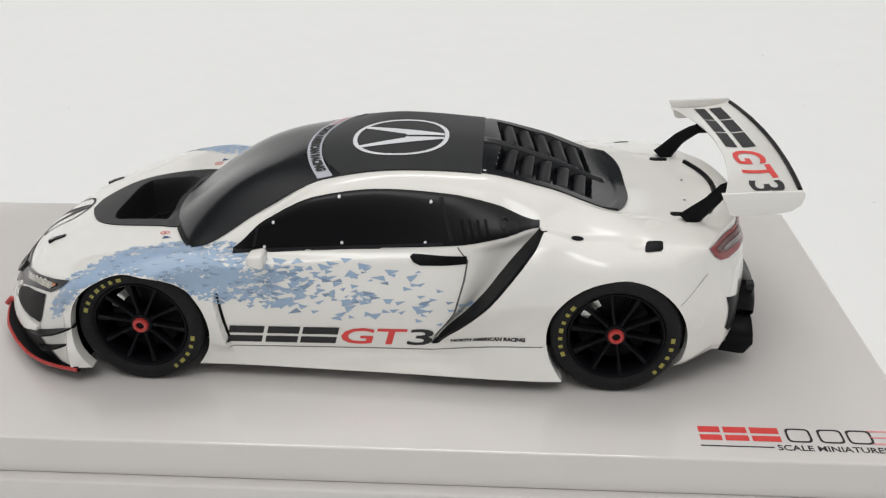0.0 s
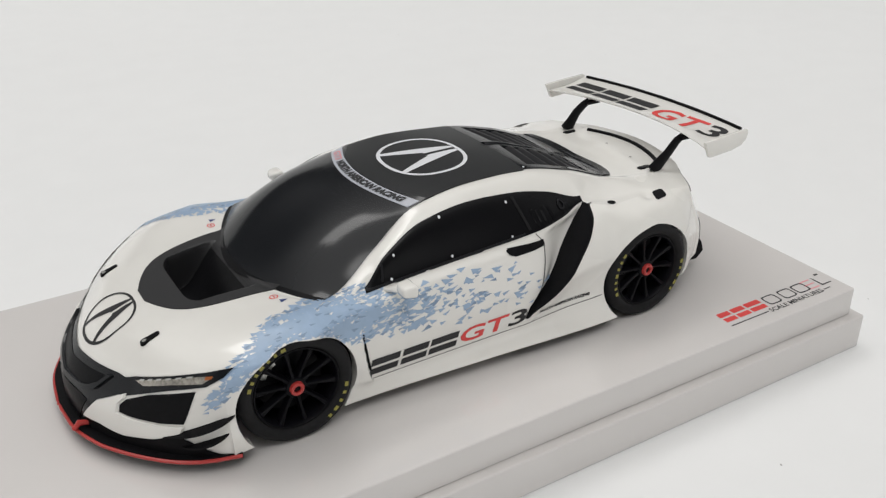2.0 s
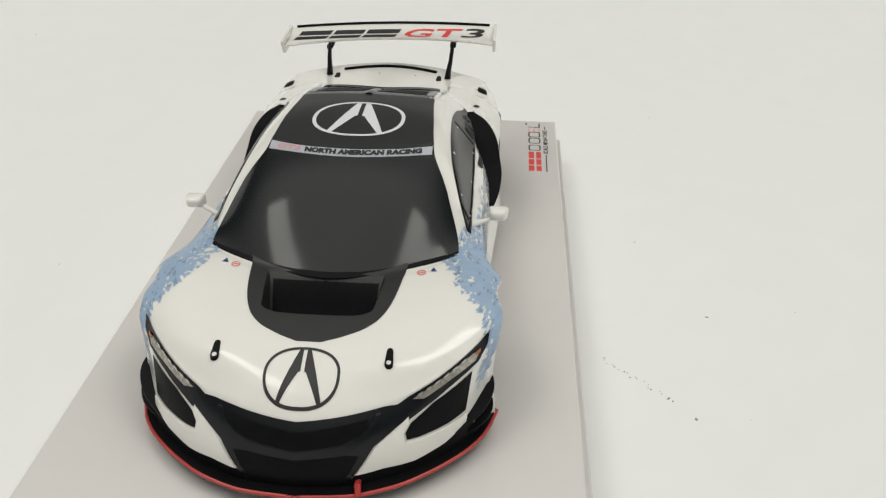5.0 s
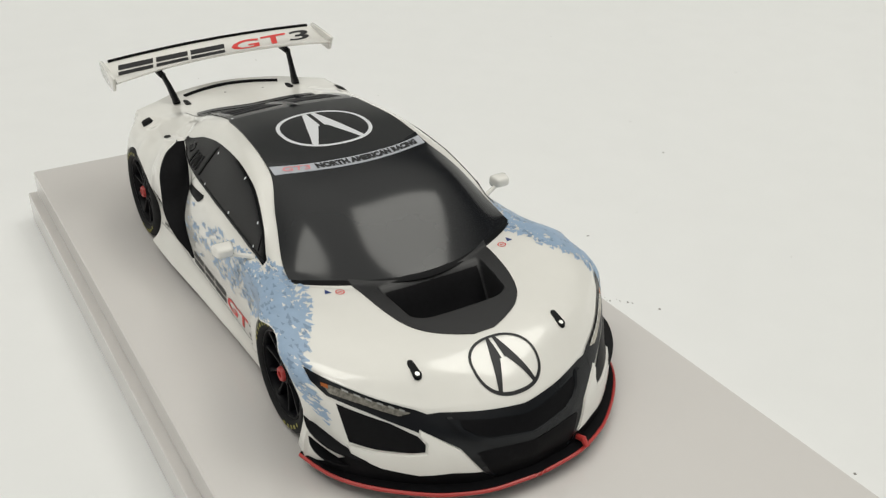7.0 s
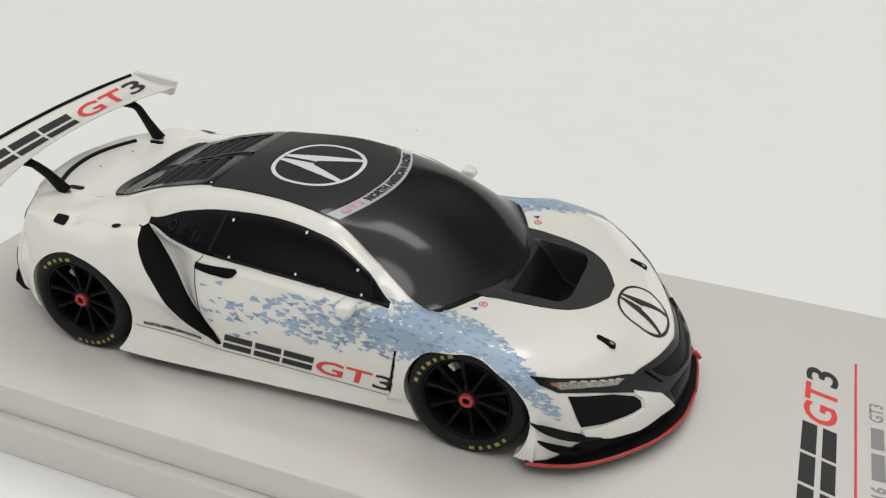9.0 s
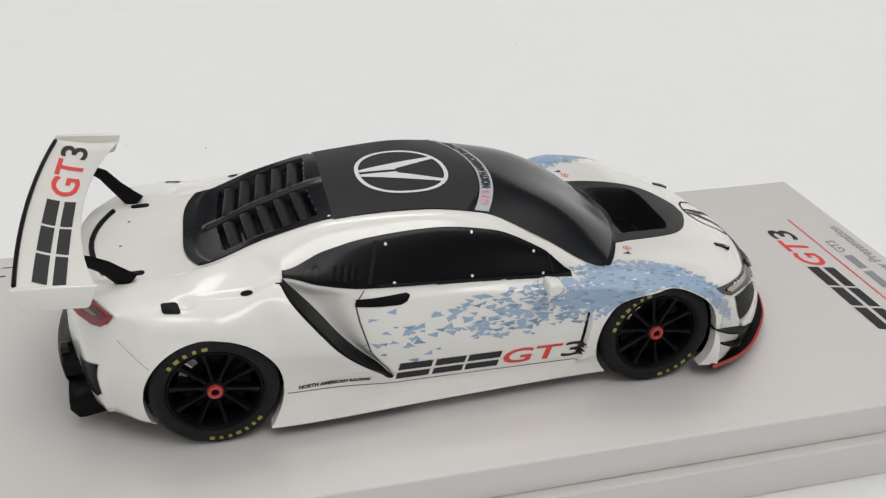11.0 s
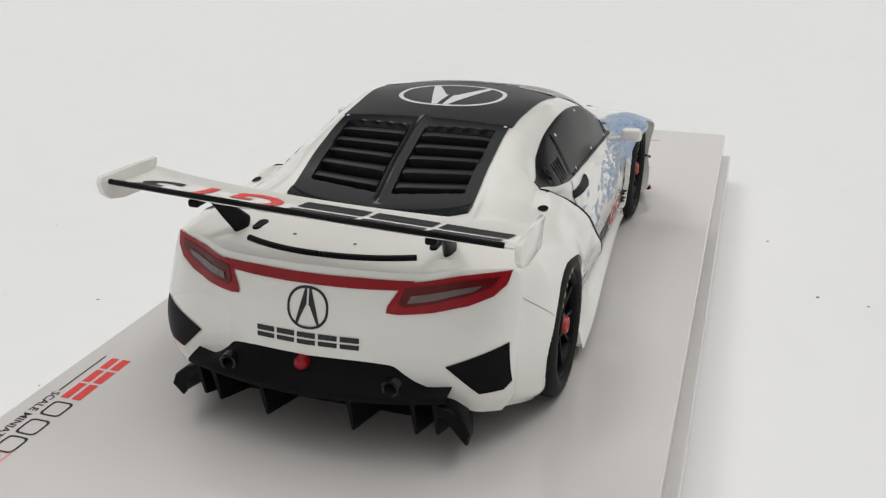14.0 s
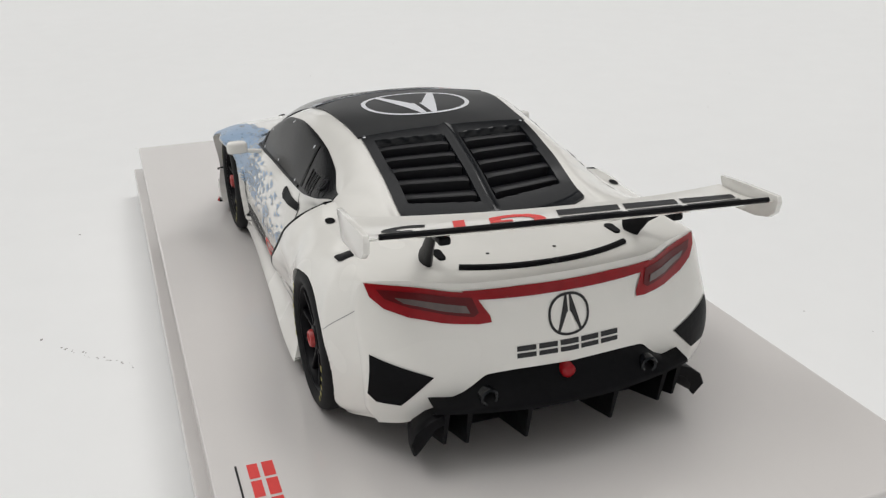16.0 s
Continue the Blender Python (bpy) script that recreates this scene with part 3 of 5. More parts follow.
# ---- the paper and the display base ----
def build_ground():
    n, m = 96, 40
    pts = np.zeros((n, m, 3))
    for i in range(n):
        a = 2 * math.pi * i / n
        for j in range(m):
            r = 2 + 900 * (j / (m - 1)) ** 1.4
            lift = 0 if r < 420 else ((r - 420) / 480) ** 2 * 330
            pts[i, j] = (r * math.cos(a), r * math.sin(a), -11.8 + lift)
    bm = grid_mesh(pts, wrap=True)
    bmesh.ops.holes_fill(bm, edges=[e for e in bm.edges if e.is_boundary and e.verts[0].co.length < 30], sides=0)
    bmesh.ops.recalc_face_normals(bm, faces=bm.faces)
    ob = part("ground", bm, PAPER)
    tagged(ob, "white matt paper sheet curving up around the base", "paper", kind="structure")
    return ob


def build_dust():
    rng = random.Random(5)
    bm = bmesh.new()
    spots = [(6, -62.4, 0.35), (-22.8, -55.8, 0.3), (31, -108, 0.35), (-55.5, 46, 0.3), (-31.4, 54.2, 0.35), (-30, 62, 0.3), (40, 90, 0.4), (-70, -50, 0.3)]
    for i in range(22):
        f = i / 21
        spots.append((-18.8 + 10.6 * f + rng.uniform(-0.4, 0.4), -53 + 10.6 * f + rng.uniform(-0.5, 0.5), rng.uniform(0.08, 0.22)))
    for i in range(60):
        a, r = rng.uniform(0, 6.28), rng.uniform(60, 260)
        spots.append((r * math.cos(a) - 10, r * math.sin(a), rng.uniform(0.08, 0.2)))
    for x, y, r in spots:
        if -90 < x < 70 and abs(y) < 41:
            continue
        made = bmesh.ops.create_icosphere(bm, subdivisions=1, radius=r)["verts"]
        k = rng.uniform(0.5, 1.6)
        for v in made:
            v.co = Vector((x + v.co.x * k * rng.uniform(0.7, 1.3), y + v.co.y * rng.uniform(0.7, 1.3), -11.78 + 0.25 * v.co.z))
    ob = part("dust_specks", bm, DUST)
    tagged(ob, "grey dust crumbs scattered on the white paper", "dust", kind="stuff")


def build_base():
    root = empty("display_base")
    tagged(root, "two-tier white acrylic display base with printed lettering", "display base")
    x0, x1, y0, y1 = -89.0, 67.4, -35.8, 35.4
    bm = bmesh.new()
    box(bm, x0, x1, y0, y1, -5.3, 0.0, bevel=0.3)
    top = part("upper_plate", bm, ACRYLIC, root, smooth=False)
    bm = bmesh.new()
    box(bm, x0 - 1.8, x1 + 2.0, y0 - 1.6, y1 + 1.6, -11.8, -5.3, bevel=0.3)
    part("lower_plate", bm, ACRYLIC, root, smooth=False)
    tree = tree_of([top])
    down = (0, 0, -1)

    def put(name, flat, ox, oy, ex, ey, mat, label=""):
        laid(name, flat, (ox, oy, 0), ex, ey, down, tree, mat, root, lift=0.03, fine=40, label=label)
    fx, fy = (0, -1, 0), (1, 0, 0)
    for q in word_bars([(0, 6.6), (7.2, 13.2), (13.8, 20.4)], 4.6, 0.3):
        put("print_block", [q], -77.3, 19.6, fx, fy, DARKPRINT, "dark printed block")
    put("class_letters", words("GT", 9.4, 4.6, 0.3), -77.3, -1.4, fx, fy, REDPRINT, "red printed letters")
    put("class_digit", words("3", 3.8, 4.6, 0.3), -77.3, -11.4, fx, fy, DARKPRINT, "dark printed digit")
    put("red_rule", [[(0, 0), (41.4, 0), (41.4, 0.35), (0, 0.35)]], -79.9, 21.8, fx, fy, REDPRINT, "thin red printed line")
    put("year", words("2016", 5.2, 1.9), -83.4, 13.6, fx, fy, GREYPRINT)
    put("maker_bar", [[(0, 0), (5.6, 0), (5.6, 1.7), (0, 1.7)], [(6.6, 0), (11.4, 0), (11.4, 1.7), (6.6, 1.7)]], -83.4, 7.2, fx, fy, GREYPRINT)
    put("class_words", words("GT3", 4.4, 1.9), -83.4, -5.6, fx, fy, GREYPRINT)
    put("caption", words("NY Auto Show Presentation", 32.0, 2.2), -87.4, 17.0, fx, fy, GREYPRINT)
    sx, sy = (1, 0, 0), (0, 1, 0)
    for q in word_bars([(0, 2.6), (3.0, 5.8), (6.2, 9.6)], 2.7, 0.0):
        put("print_block", [q], 40.3, -32.1, sx, sy, REDPRINT, "red printed block")
    bars = []
    for a in (10.4, 14.2, 17.6):
        bars += ring(a + 1.45, 1.35, 1.5, 1.35, 0.28, 24, 5.0)
    put("dark_mark", bars, 40.3, -32.1, sx, sy, DARKPRINT)
    put("pink_mark", [[(20.2, y), (22.6, y), (22.6, y + 0.3), (20.2, y + 0.3)] for y in (0.0, 1.2, 2.4)], 40.3, -32.1, sx, sy, PINKPRINT)
    put("thin_mark", [[(23.2, 0), (25.6, 0), (25.6, 0.28), (23.2, 0.28)], [(23.2, 0.28), (23.5, 0.28), (23.5, 2.7), (23.2, 2.7)]], 40.3, -32.1, sx, sy, DARKPRINT)
    put("trade_sign", [[(0, 0), (0.9, 0), (0.9, 0.45), (0, 0.45)]], 65.0, -29.2, sx, sy, DARKPRINT)
    put("rule", [[(0, 0), (8.6, 0), (8.6, 0.22), (0, 0.22)], [(22.4, 0.0), (24.0, 0.0), (24.0, 0.22), (22.4, 0.22)]], 40.1, -33.3, sx, sy, DARKPRINT)
    put("small_words", words("SCALE MINIATURES", 13.0, 1.05), 49.1, -33.7, sx, sy, DARKPRINT)
    return root


# ---- the model car ----
def join_grid(bm, pts):
    tmp = grid_mesh(pts)
    me = bpy.data.meshes.new("tmp")
    tmp.to_mesh(me)
    tmp.free()
    bm.from_mesh(me)
    bpy.data.meshes.remove(me)


def caliper_mesh():
    """A short arc-shaped block over the disc's rim."""
    rows = []
    for i in range(9):
        a = radians(20 + 40 * i / 8)
        c, s = math.cos(a), math.sin(a)
        rows.append([(r * c, y, r * s) for r, y in ((3.6, -2.9), (4.7, -2.9), (4.7, -3.9), (3.6, -3.9), (3.6, -2.9))])
    bm = grid_mesh(np.array(rows))
    bmesh.ops.remove_doubles(bm, verts=bm.verts, dist=1e-4)
    bmesh.ops.holes_fill(bm, edges=[e for e in bm.edges if e.is_boundary], sides=0)
    bmesh.ops.recalc_face_normals(bm, faces=bm.faces)
    return bm


def build_wheel(x, side, face, root):
    """A ten-spoke racing wheel with a slick tyre; face: how far out its nut stands."""
    hub = "wheel"
    R, W = 8.25, 6.6
    r0 = 6.1
    tyre = lathe([(r0 - 0.15, -W + 0.4), (r0 + 0.3, -W), (R - 1.0, -W), (R - 0.25, -W + 0.35), (R, -W + 1.0), (R, -1.0), (R - 0.25, -0.42), (R - 0.8, -0.1),
                  (R - 1.2, 0.0), (r0 + 0.5, -0.1), (r0 + 0.12, -0.5), (r0, -1.0), (r0 - 0.15, -W + 0.4)], 72)
    ty = part(hub, tyre, RUBBER, root)
    rim = lathe([(r0 + 0.08, -0.75), (r0 - 0.02, -0.5), (r0 - 0.2, -0.5), (r0 - 0.42, -0.9), (r0 - 0.5, -1.6), (r0 - 0.8, -W + 0.6)], 72)
    for i in range(10):
        a = 2 * math.pi * i / 10 + 0.15
        d, w = Vector((math.cos(a), 0, math.sin(a))), Vector((-math.sin(a), 0, math.cos(a)))
        rows = []
        for r, half, out, deep in ((1.0, 0.32, -0.95, 1.6), (2.2, 0.21, -1.1, 1.5), (3.8, 0.22, -1.0, 1.3), (r0 - 0.4, 0.36, -0.8, 1.2)):
            rows.append([d * r + w * s * half + Vector((0, out - dd, 0)) for s, dd in ((-1, deep), (-1, 0.12), (-0.6, 0), (0.6, 0), (1, 0.12), (1, deep), (-1, deep))])
        join_grid(rim, np.array([[tuple(q) for q in row] for row in rows]))
    part("rim", rim, RIM, ty, "satin black ten-spoke rim")
    part("hub", lathe([(0.01, -0.6), (0.7, -0.6), (1.35, -0.85), (1.5, -1.1), (1.5, -2.8)], 32), RIM, ty)
    part("centre_nut", lathe([(0.5, -1.0), (0.52, -0.3), (0.7, -0.2), (0.92, -0.28), (1.02, -0.45), (1.05, -1.0)], 28), RED, ty, "red centre-lock nut")
    disc_bm = lathe([(0.01, -3.2), (4.6, -3.2), (4.6, -3.7)], 40)
    part("brake_disc", disc_bm, BLACK, ty, "dark brake disc")
    part("caliper", caliper_mesh(), MIRRORGLASS, ty, "pale brake caliper")
    # tyre wall marks as plain yellow blocks on two arcs
    polys = []
    for start, count, step in (((20, 7, -9.5), (192, 5, -10.5)) if side < 0 and x < 0 else ((-20, 7, -9.5), (181, 5, -10.5)) if side < 0 else (((72, 7, 9.5), (-100, 5, 10.5)) if x < 0 else ((-81, 7, 9.5), (85, 5, 10.5)))):
        for i in range(count):
            a0 = radians(start - i * step)
            wdt = radians(abs(step) * (0.20 if i % 3 else 0.30))
            polys.append([(rr * math.cos(a0 + da), rr * math.sin(a0 + da)) for da, rr in ((-wdt, 6.80), (wdt, 6.80), (wdt * 0.9, 7.32), (-wdt * 0.9, 7.32))])
    bm = flat_mesh(polys)
    for v in bm.verts:
        v.co = Vector((v.co.x, 0.03, v.co.y))
    part("wall_print", bm, YELLOWPRINT, ty, "yellow printed marks")
    turn = Matrix.Rotation(math.pi, 4, "Z") if side < 0 else Matrix.Identity(4)
    ty.matrix_local = Matrix.Translation((x * MM, side * face * MM, 8.25 * MM)) @ turn
    return ty


def build_car():
    root = empty("model_car")
    tagged(root, "small white racing coupe model with black roof and blue splinter livery", "model car")

    # bodywork
    bm = body_mesh()
    join_grid(bm, both_sides_rows(front_face()))
    join_grid(bm, both_sides_rows(rear_face()))
    bmesh.ops.remove_doubles(bm, verts=bm.verts, dist=0.02)
    body = part("body_shell", bm, PAINT, root, "glossy white bodywork")
    tree = tree_of([body])

    # underside, so that no light shows through the wheels
    bm = bmesh.new()
    box(bm, -46, 44, -14.5, 14.5, 1.6, 9.0, bevel=0.4)
    box(bm, -21, 21.5, -20.8, 20.8, 2.1, 5.0, bevel=0.3)
    box(bm, -24, 41, -13.5, 13.5, 8.0, 17.5, bevel=0.5)
    part("chassis", bm, BLACK, root, "black underbody")

    # glazing and roof
    ws = skin(-30.4, -9.2, 0, 0.985, 60, 26, 0.18)
    # blown glass: one even curve
    gx, gy = (ws[..., 0].ravel() + 18) / 12, ws[..., 1].ravel() / 12
    terms = np.stack([gx ** i * gy ** (2 * j) for i in range(5) for j in range(4) if i + 2 * j < 8], -1)
    fit = terms @ np.linalg.lstsq(terms, ws[..., 2].ravel(), rcond=None)[0]
    ws[..., 2] = fit.reshape(ws.shape[:2])
    screen = part("windscreen", rimmed(both_sides(ws), 0.6), GLASS, root, "dark smoked windscreen")
    roof = part("roof_panel", rimmed(both_sides(skin(-9.5, 13.2, 0, 0.985, 50, 24, 0.22))), CARBON, root, "black carbon roof panel")
    rtree = tree_of([roof])
    down = (0, 0, -1)
    laid("roof_emblem", emblem(0, 0, 7.5, 6.75, 0.6), (1.6, 0, 0), (0, -1, 0), (1, 0, 0), down, rtree, WHITEPRINT, roof, label="white oval emblem")

    top = tree_of([screen, roof])

    def bow(start):
        return lambda x, y: (x, y + 3.4 * ((start - x) / 12.8) ** 2)
    laid("sun_strip", [[(0, 0), (25.2, 0), (25.2, 2.0), (0, 2.0)]], (-11.4, 12.6, 0), (0, -1, 0), (1, 0, 0), down, top, STRIPGREY, screen, lift=0.08, fine=0.7,
         warp=bow(12.6), skirt=0.1, label="pale grey sun strip")
    laid("team_letters", words("NORTH AMERICAN RACING", 17.8, 1.4, 0.0, 0.07), (-11.05, 6.7, 0), (0, -1, 0), (1, 0, 0), down, top, DARKPRINT, screen, lift=0.15, fine=0.6,
         warp=bow(6.7), label="black team lettering")
    laid("class_letters", words("GT3", 3.8, 1.2, 0.25), (-10.95, 11.4, 0), (0, -1, 0), (1, 0, 0), down, top, PINKPRINT, screen, lift=0.15, fine=0.6,
         warp=bow(11.4), label="red class lettering")
    # black seal under the windscreen
    seal = skin(-31.4, -30.3, 0, 1.0, 6, 30, 0.10)
    part("screen_seal", rimmed(both_sides(seal), 0.1), BLACK, screen)
    for side in (1, -1):
        q = skin(-25.2, 20.7, 1.94, 2.95, 120, 18, 0.08) * np.array([1, side, 1])
        win = part("side_window", rimmed(q, 0.1, flip=side < 0), SIDEGLASS, root, "black side window with pale rivets")
        wt = tree_of([win])
        for x, z in ((-4.8, 24.1), (6.9, 23.5), (6.3, 19.1), (-4.3, 18.95), (-13.2, 21.1), (-14.3, 18.25)):
            laid("rivet", disc(0, 0, 0.2, 0.2, 8), (x, 0, z), (1, 0, 0), (0, 0, 1), (0, -side, 0), wt, WHITEPRINT, win, lift=0.03, fine=2)
        laid("window_bar", [[(9.6, 18.6), (10.1, 18.6), (8.4, 23.9), (7.9, 23.9)]], (0, 0, 0), (1, 0, 0), (0, 0, 1), (0, -side, 0), wt, RUBBER, win, lift=0.10, label="black divider")
        def pane(name, polys, mat, lift, label=""):
            laid(name, polys, (0, 0, 0), (1, 0, 0), (0, 0, 1), (0, -side, 0), wt, mat, win, lift=lift, label=label, skirt=0.08)
        pane("window_bar", [[(-15.9, 18.2), (-15.6, 18.2), (-14.8, 21.6), (-15.1, 21.6)]], SATIN, 0.12, "black front divider")
        pane("window_seal", [[(-19.4, 17.5), (-5, 18.25), (8.6, 18.78), (8.6, 19.05), (-5, 18.52), (-19.2, 17.78)]], SATIN, 0.14, "black rubber seal")
        for k in range(3):
            x = 10.9 + 0.85 * k
            pane("slit", [[(x, 19.9), (x + 0.4, 19.9), (x + 0.1, 21.7 - 0.2 * k), (x - 0.3, 21.7 - 0.2 * k)]], RUBBER, 0.05)
        pane("fuel_socket", ring(16.3, 21.2, 0.62, 0.62, 0.2, 20), SATIN, 0.2, "black round socket")
        for i in range(4):
            laid("window_slat", [[(11.2 + i, 19.4), (11.6 + i, 19.4), (11.0 + i, 21.6), (10.6 + i, 21.6)]], (0, 0, 0), (1, 0, 0), (0, 0, 1), (0, -side, 0), wt, BLACK, win, lift=0.09)
        laid("filler_ring", ring(17.2, 20.6, 0.75, 0.75, 0.16, 24), (0, 0, 0), (1, 0, 0), (0, 0, 1), (0, -side, 0), wt, GLOSSBLACK, win, lift=0.06)

    build_cover(root)
    build_hood(root, body, tree)
    build_flanks(root, body, tree)
    build_front(root, body, tree)
    build_rear(root, body, tree)
    build_wing(root)
    for x, face in ((-30.8, 23.1), (30.6, 23.1)):
        for side in (-1, 1):
            build_wheel(x, side, face - 0.1, root)
    return root


def both_sides_rows(p):
    return np.concatenate([(p * np.array([1, -1, 1]))[:0:-1], p], 0)


SWEEP = 0.09


def build_cover(root):
    """The engine cover: a black frame, a centre rib and five slats on each side."""
    def dip(p):
        x, y = p[..., 0], np.abs(p[..., 1])
        wide = 9.9 - 0.02 * (x - 13)
        along = x + SWEEP * (y - 1.15)
        a = smooth01(y, 0.95, 1.25) * smooth01(wide - y, 0, 0.4) * smooth01(along, 15.7, 16.1) * smooth01(28.5 - along, 0, 0.4)
        rib = 0.3 * np.exp(-(y / 0.55) ** 2) * smooth01(30.6 - x, 0, 0.8)
        back = x + 2.0 * (y / 11.15) ** 4
        lip = 0.12 * smooth01(back, 31.3, 31.9)
        return 1.5 * a - rib - lip
    shape = tree_of([part("shape", grid_mesh(both_sides(skin(11.0, 37.0, 0, 1.3, 120, 40, 0.0))), BLACK)])
    bpy.data.objects.remove(bpy.data.objects["shape"])

    def top(x, y):
        return shape.ray_cast(Vector((x, y + 1e-4, 60)), Vector((0, 0, -1)))[0].z
    nx, ny = 130, 61
    p = np.zeros((nx, ny, 3))
    for i in range(nx):
        for j in range(ny):
            q = j / (ny - 1)
            x1 = 33.2 - 2.0 * q**4
            x = 13.2 + (x1 - 13.2) * i / (nx - 1)
            y = q * (11.15 if x < 30 else 11.15 - 0.5 * ((x - 30) / 3) ** 2)
            p[i, j] = (x, y, top(x, y) + 0.22)
    p[..., 2] -= dip(p)
    cover = part("engine_cover", rimmed(both_sides(p), 0.6), GLOSSBLACK, root, "gloss black louvred engine cover")
    for side in (1, -1):
        for i in range(5):
            w1 = 9.75
            rows = []
            for y in np.linspace(1.15, w1, 14):
                end = min(1.0, (y - 1.15) / 0.5 + 0.15, (w1 - y) / 0.5 + 0.15)
                x = 16.7 + 2.38 * i - SWEEP * (y - 1.15)
                prof = []
                for dx, dz in ((-0.25, -1.2), (-0.2, -0.55), (0.15, -0.2), (0.7, 0.12), (1.1, 0.24), (1.38, 0.12), (1.42, -1.2), (-0.25, -1.2)):
                    prof.append((x + dx, side * y, top(x + dx, y) + 0.2 - 0.03 * (y - 1.15) + (dz * end if dz > 0 else dz)))
                rows.append(prof)
            bm = grid_mesh(np.array(rows))
            bmesh.ops.remove_doubles(bm, verts=bm.verts, dist=1e-4)
            bmesh.ops.holes_fill(bm, edges=[e for e in bm.edges if e.is_boundary], sides=0)
            bmesh.ops.recalc_face_normals(bm, faces=bm.faces)
            part("slat", bm, SATIN, cover)
    tree = tree_of([cover])
    for y in (10.7, -10.7):
        laid("rivet", disc(0, 0, 0.22, 0.22, 8), (13.6, y, 0), (1, 0, 0), (0, 1, 0), (0, 0, -1), tree, WHITEPRINT, cover, lift=0.03, fine=2)


def latch(bm, x, y, z, tilt):
    """A slim black bonnet catch: a teardrop plate."""
    out = []
    for i in range(20):
        a = 2 * math.pi * i / 20
        r = 0.55 if math.cos(a) < 0 else 0.40
        out.append((x + (0.95 if math.cos(a) > 0 else -0.75) + r * math.cos(a), y + r * math.sin(a)))
    low = [bm.verts.new((px, py, z - 0.3 + tilt * (px - x))) for px, py in out]
    top = [bm.verts.new((px, py, z + 0.14 + tilt * (px - x))) for px, py in out]
    bm.faces.new(top)
    for i in range(20):
        bm.faces.new((low[i], low[(i + 1) % 20], top[(i + 1) % 20], top[i]))


def build_hood(root, body, tree):
    down = (0, 0, -1)
    ex, ey = (0, -1, 0), (1, 0, 0)
    laid("hood_emblem", emblem(0, 0, 4.75, 3.75, 0.36), (-48.9, 0, 0), ex, ey, down, tree, DARKPRINT, body, label="black oval emblem")
    # black outlet panel
    u, w = np.meshgrid(np.linspace(-44.2, -30.9, 150), np.linspace(0, 1, 100), indexing="ij")
    half = pchip([-44.2, -43.2, -41.5, -39.5, -36, -31], [1.6, 4.0, 6.8, 8.5, 10.0, 11.0])(u)
    y = half * w
    x = u + 2.2 * (y / 9) ** 2 * smooth01(u, -40, -31)
    z = np.zeros_like(x)
    hood = tree_of([part("shape", grid_mesh(both_sides(skin(-48, -22, 0, 2, 140, 60, 0.0))), BLACK)])
    bpy.data.objects.remove(bpy.data.objects["shape"])
    for i in range(x.shape[0]):
        for j in range(x.shape[1]):
            hit = hood.ray_cast(Vector((x[i, j], y[i, j] + 1e-4, 60)), Vector((0, 0, -1)))[0]
            z[i, j] = hit.z if hit else 16
    p = np.stack([x, y, z], -1)
    p[..., 2] += 0.16 - vent_depth(p)
    vent = part("hood_outlet", rimmed(both_sides(p), 0.2), CARBONFINE, root, "black carbon hood outlet panel")
    # shade down in the outlet, put in as a black sheet over its carbon floor
    q = both_sides(p)
    deep = vent_depth(q)
    bm = grid_mesh(q + np.array([0, 0, 0.05]))
    bm.verts.ensure_lookup_table()
    flat = deep.ravel()
    bmesh.ops.delete(bm, geom=[bm.verts[k] for k in range(len(flat)) if not (q.reshape(-1, 3)[k][0] > -38.75 + 1.6 * (min(abs(q.reshape(-1, 3)[k][1]), 7.6) / 7.6) ** 6 and flat[k] > 0.6 and abs(q.reshape(-1, 3)[k][1]) < 6.7 + 0.12 * (q.reshape(-1, 3)[k][0] + 37.5))], context="VERTS")
    bmesh.ops.recalc_face_normals(bm, faces=bm.faces)
    part("outlet_shade", bm, BLACK, vent, "black sheet standing for the shade in the hood outlet")
    for side in (1, -1):
        bm = bmesh.new()
        ly = 11.4 if side > 0 else -10.5
        s = tree.ray_cast(Vector((-46.0, ly, 60)), Vector(down))[0]
        latch(bm, -46.0, ly, s.z + 0.05, 0.33)
        lt = part("hood_latch", bm, BLACK, root, "small black hood catch")
        bm = bmesh.new()
        bmesh.ops.create_circle(bm, cap_ends=True, radius=0.3, segments=16)
        for v in bm.verts:
            v.co += Vector((-46.75, ly, s.z + 0.215 - 0.33 * 0.75 + v.co.x * 0.33))
        part("pin", bm, MIRRORGLASS, lt, "bright pin")
        laid("tow_mark", ring(0, 0, 0.62, 0.62, 0.14, 24) + [[(-0.3, -0.1), (0.3, -0.1), (0.3, 0.1), (-0.3, 0.1)]], (-29.4, side * 13.0, 0), ex, ey, down, tree, REDPRINT, body, label="red ring sticker")
        laid("arrow_mark", [[(-0.45, -0.5), (0.5, -0.5), (0.0, 0.55)]], (-28.6, side * 14.6, 0), ex, ey, down, tree, NAVYPRINT, body, label="navy triangle sticker")


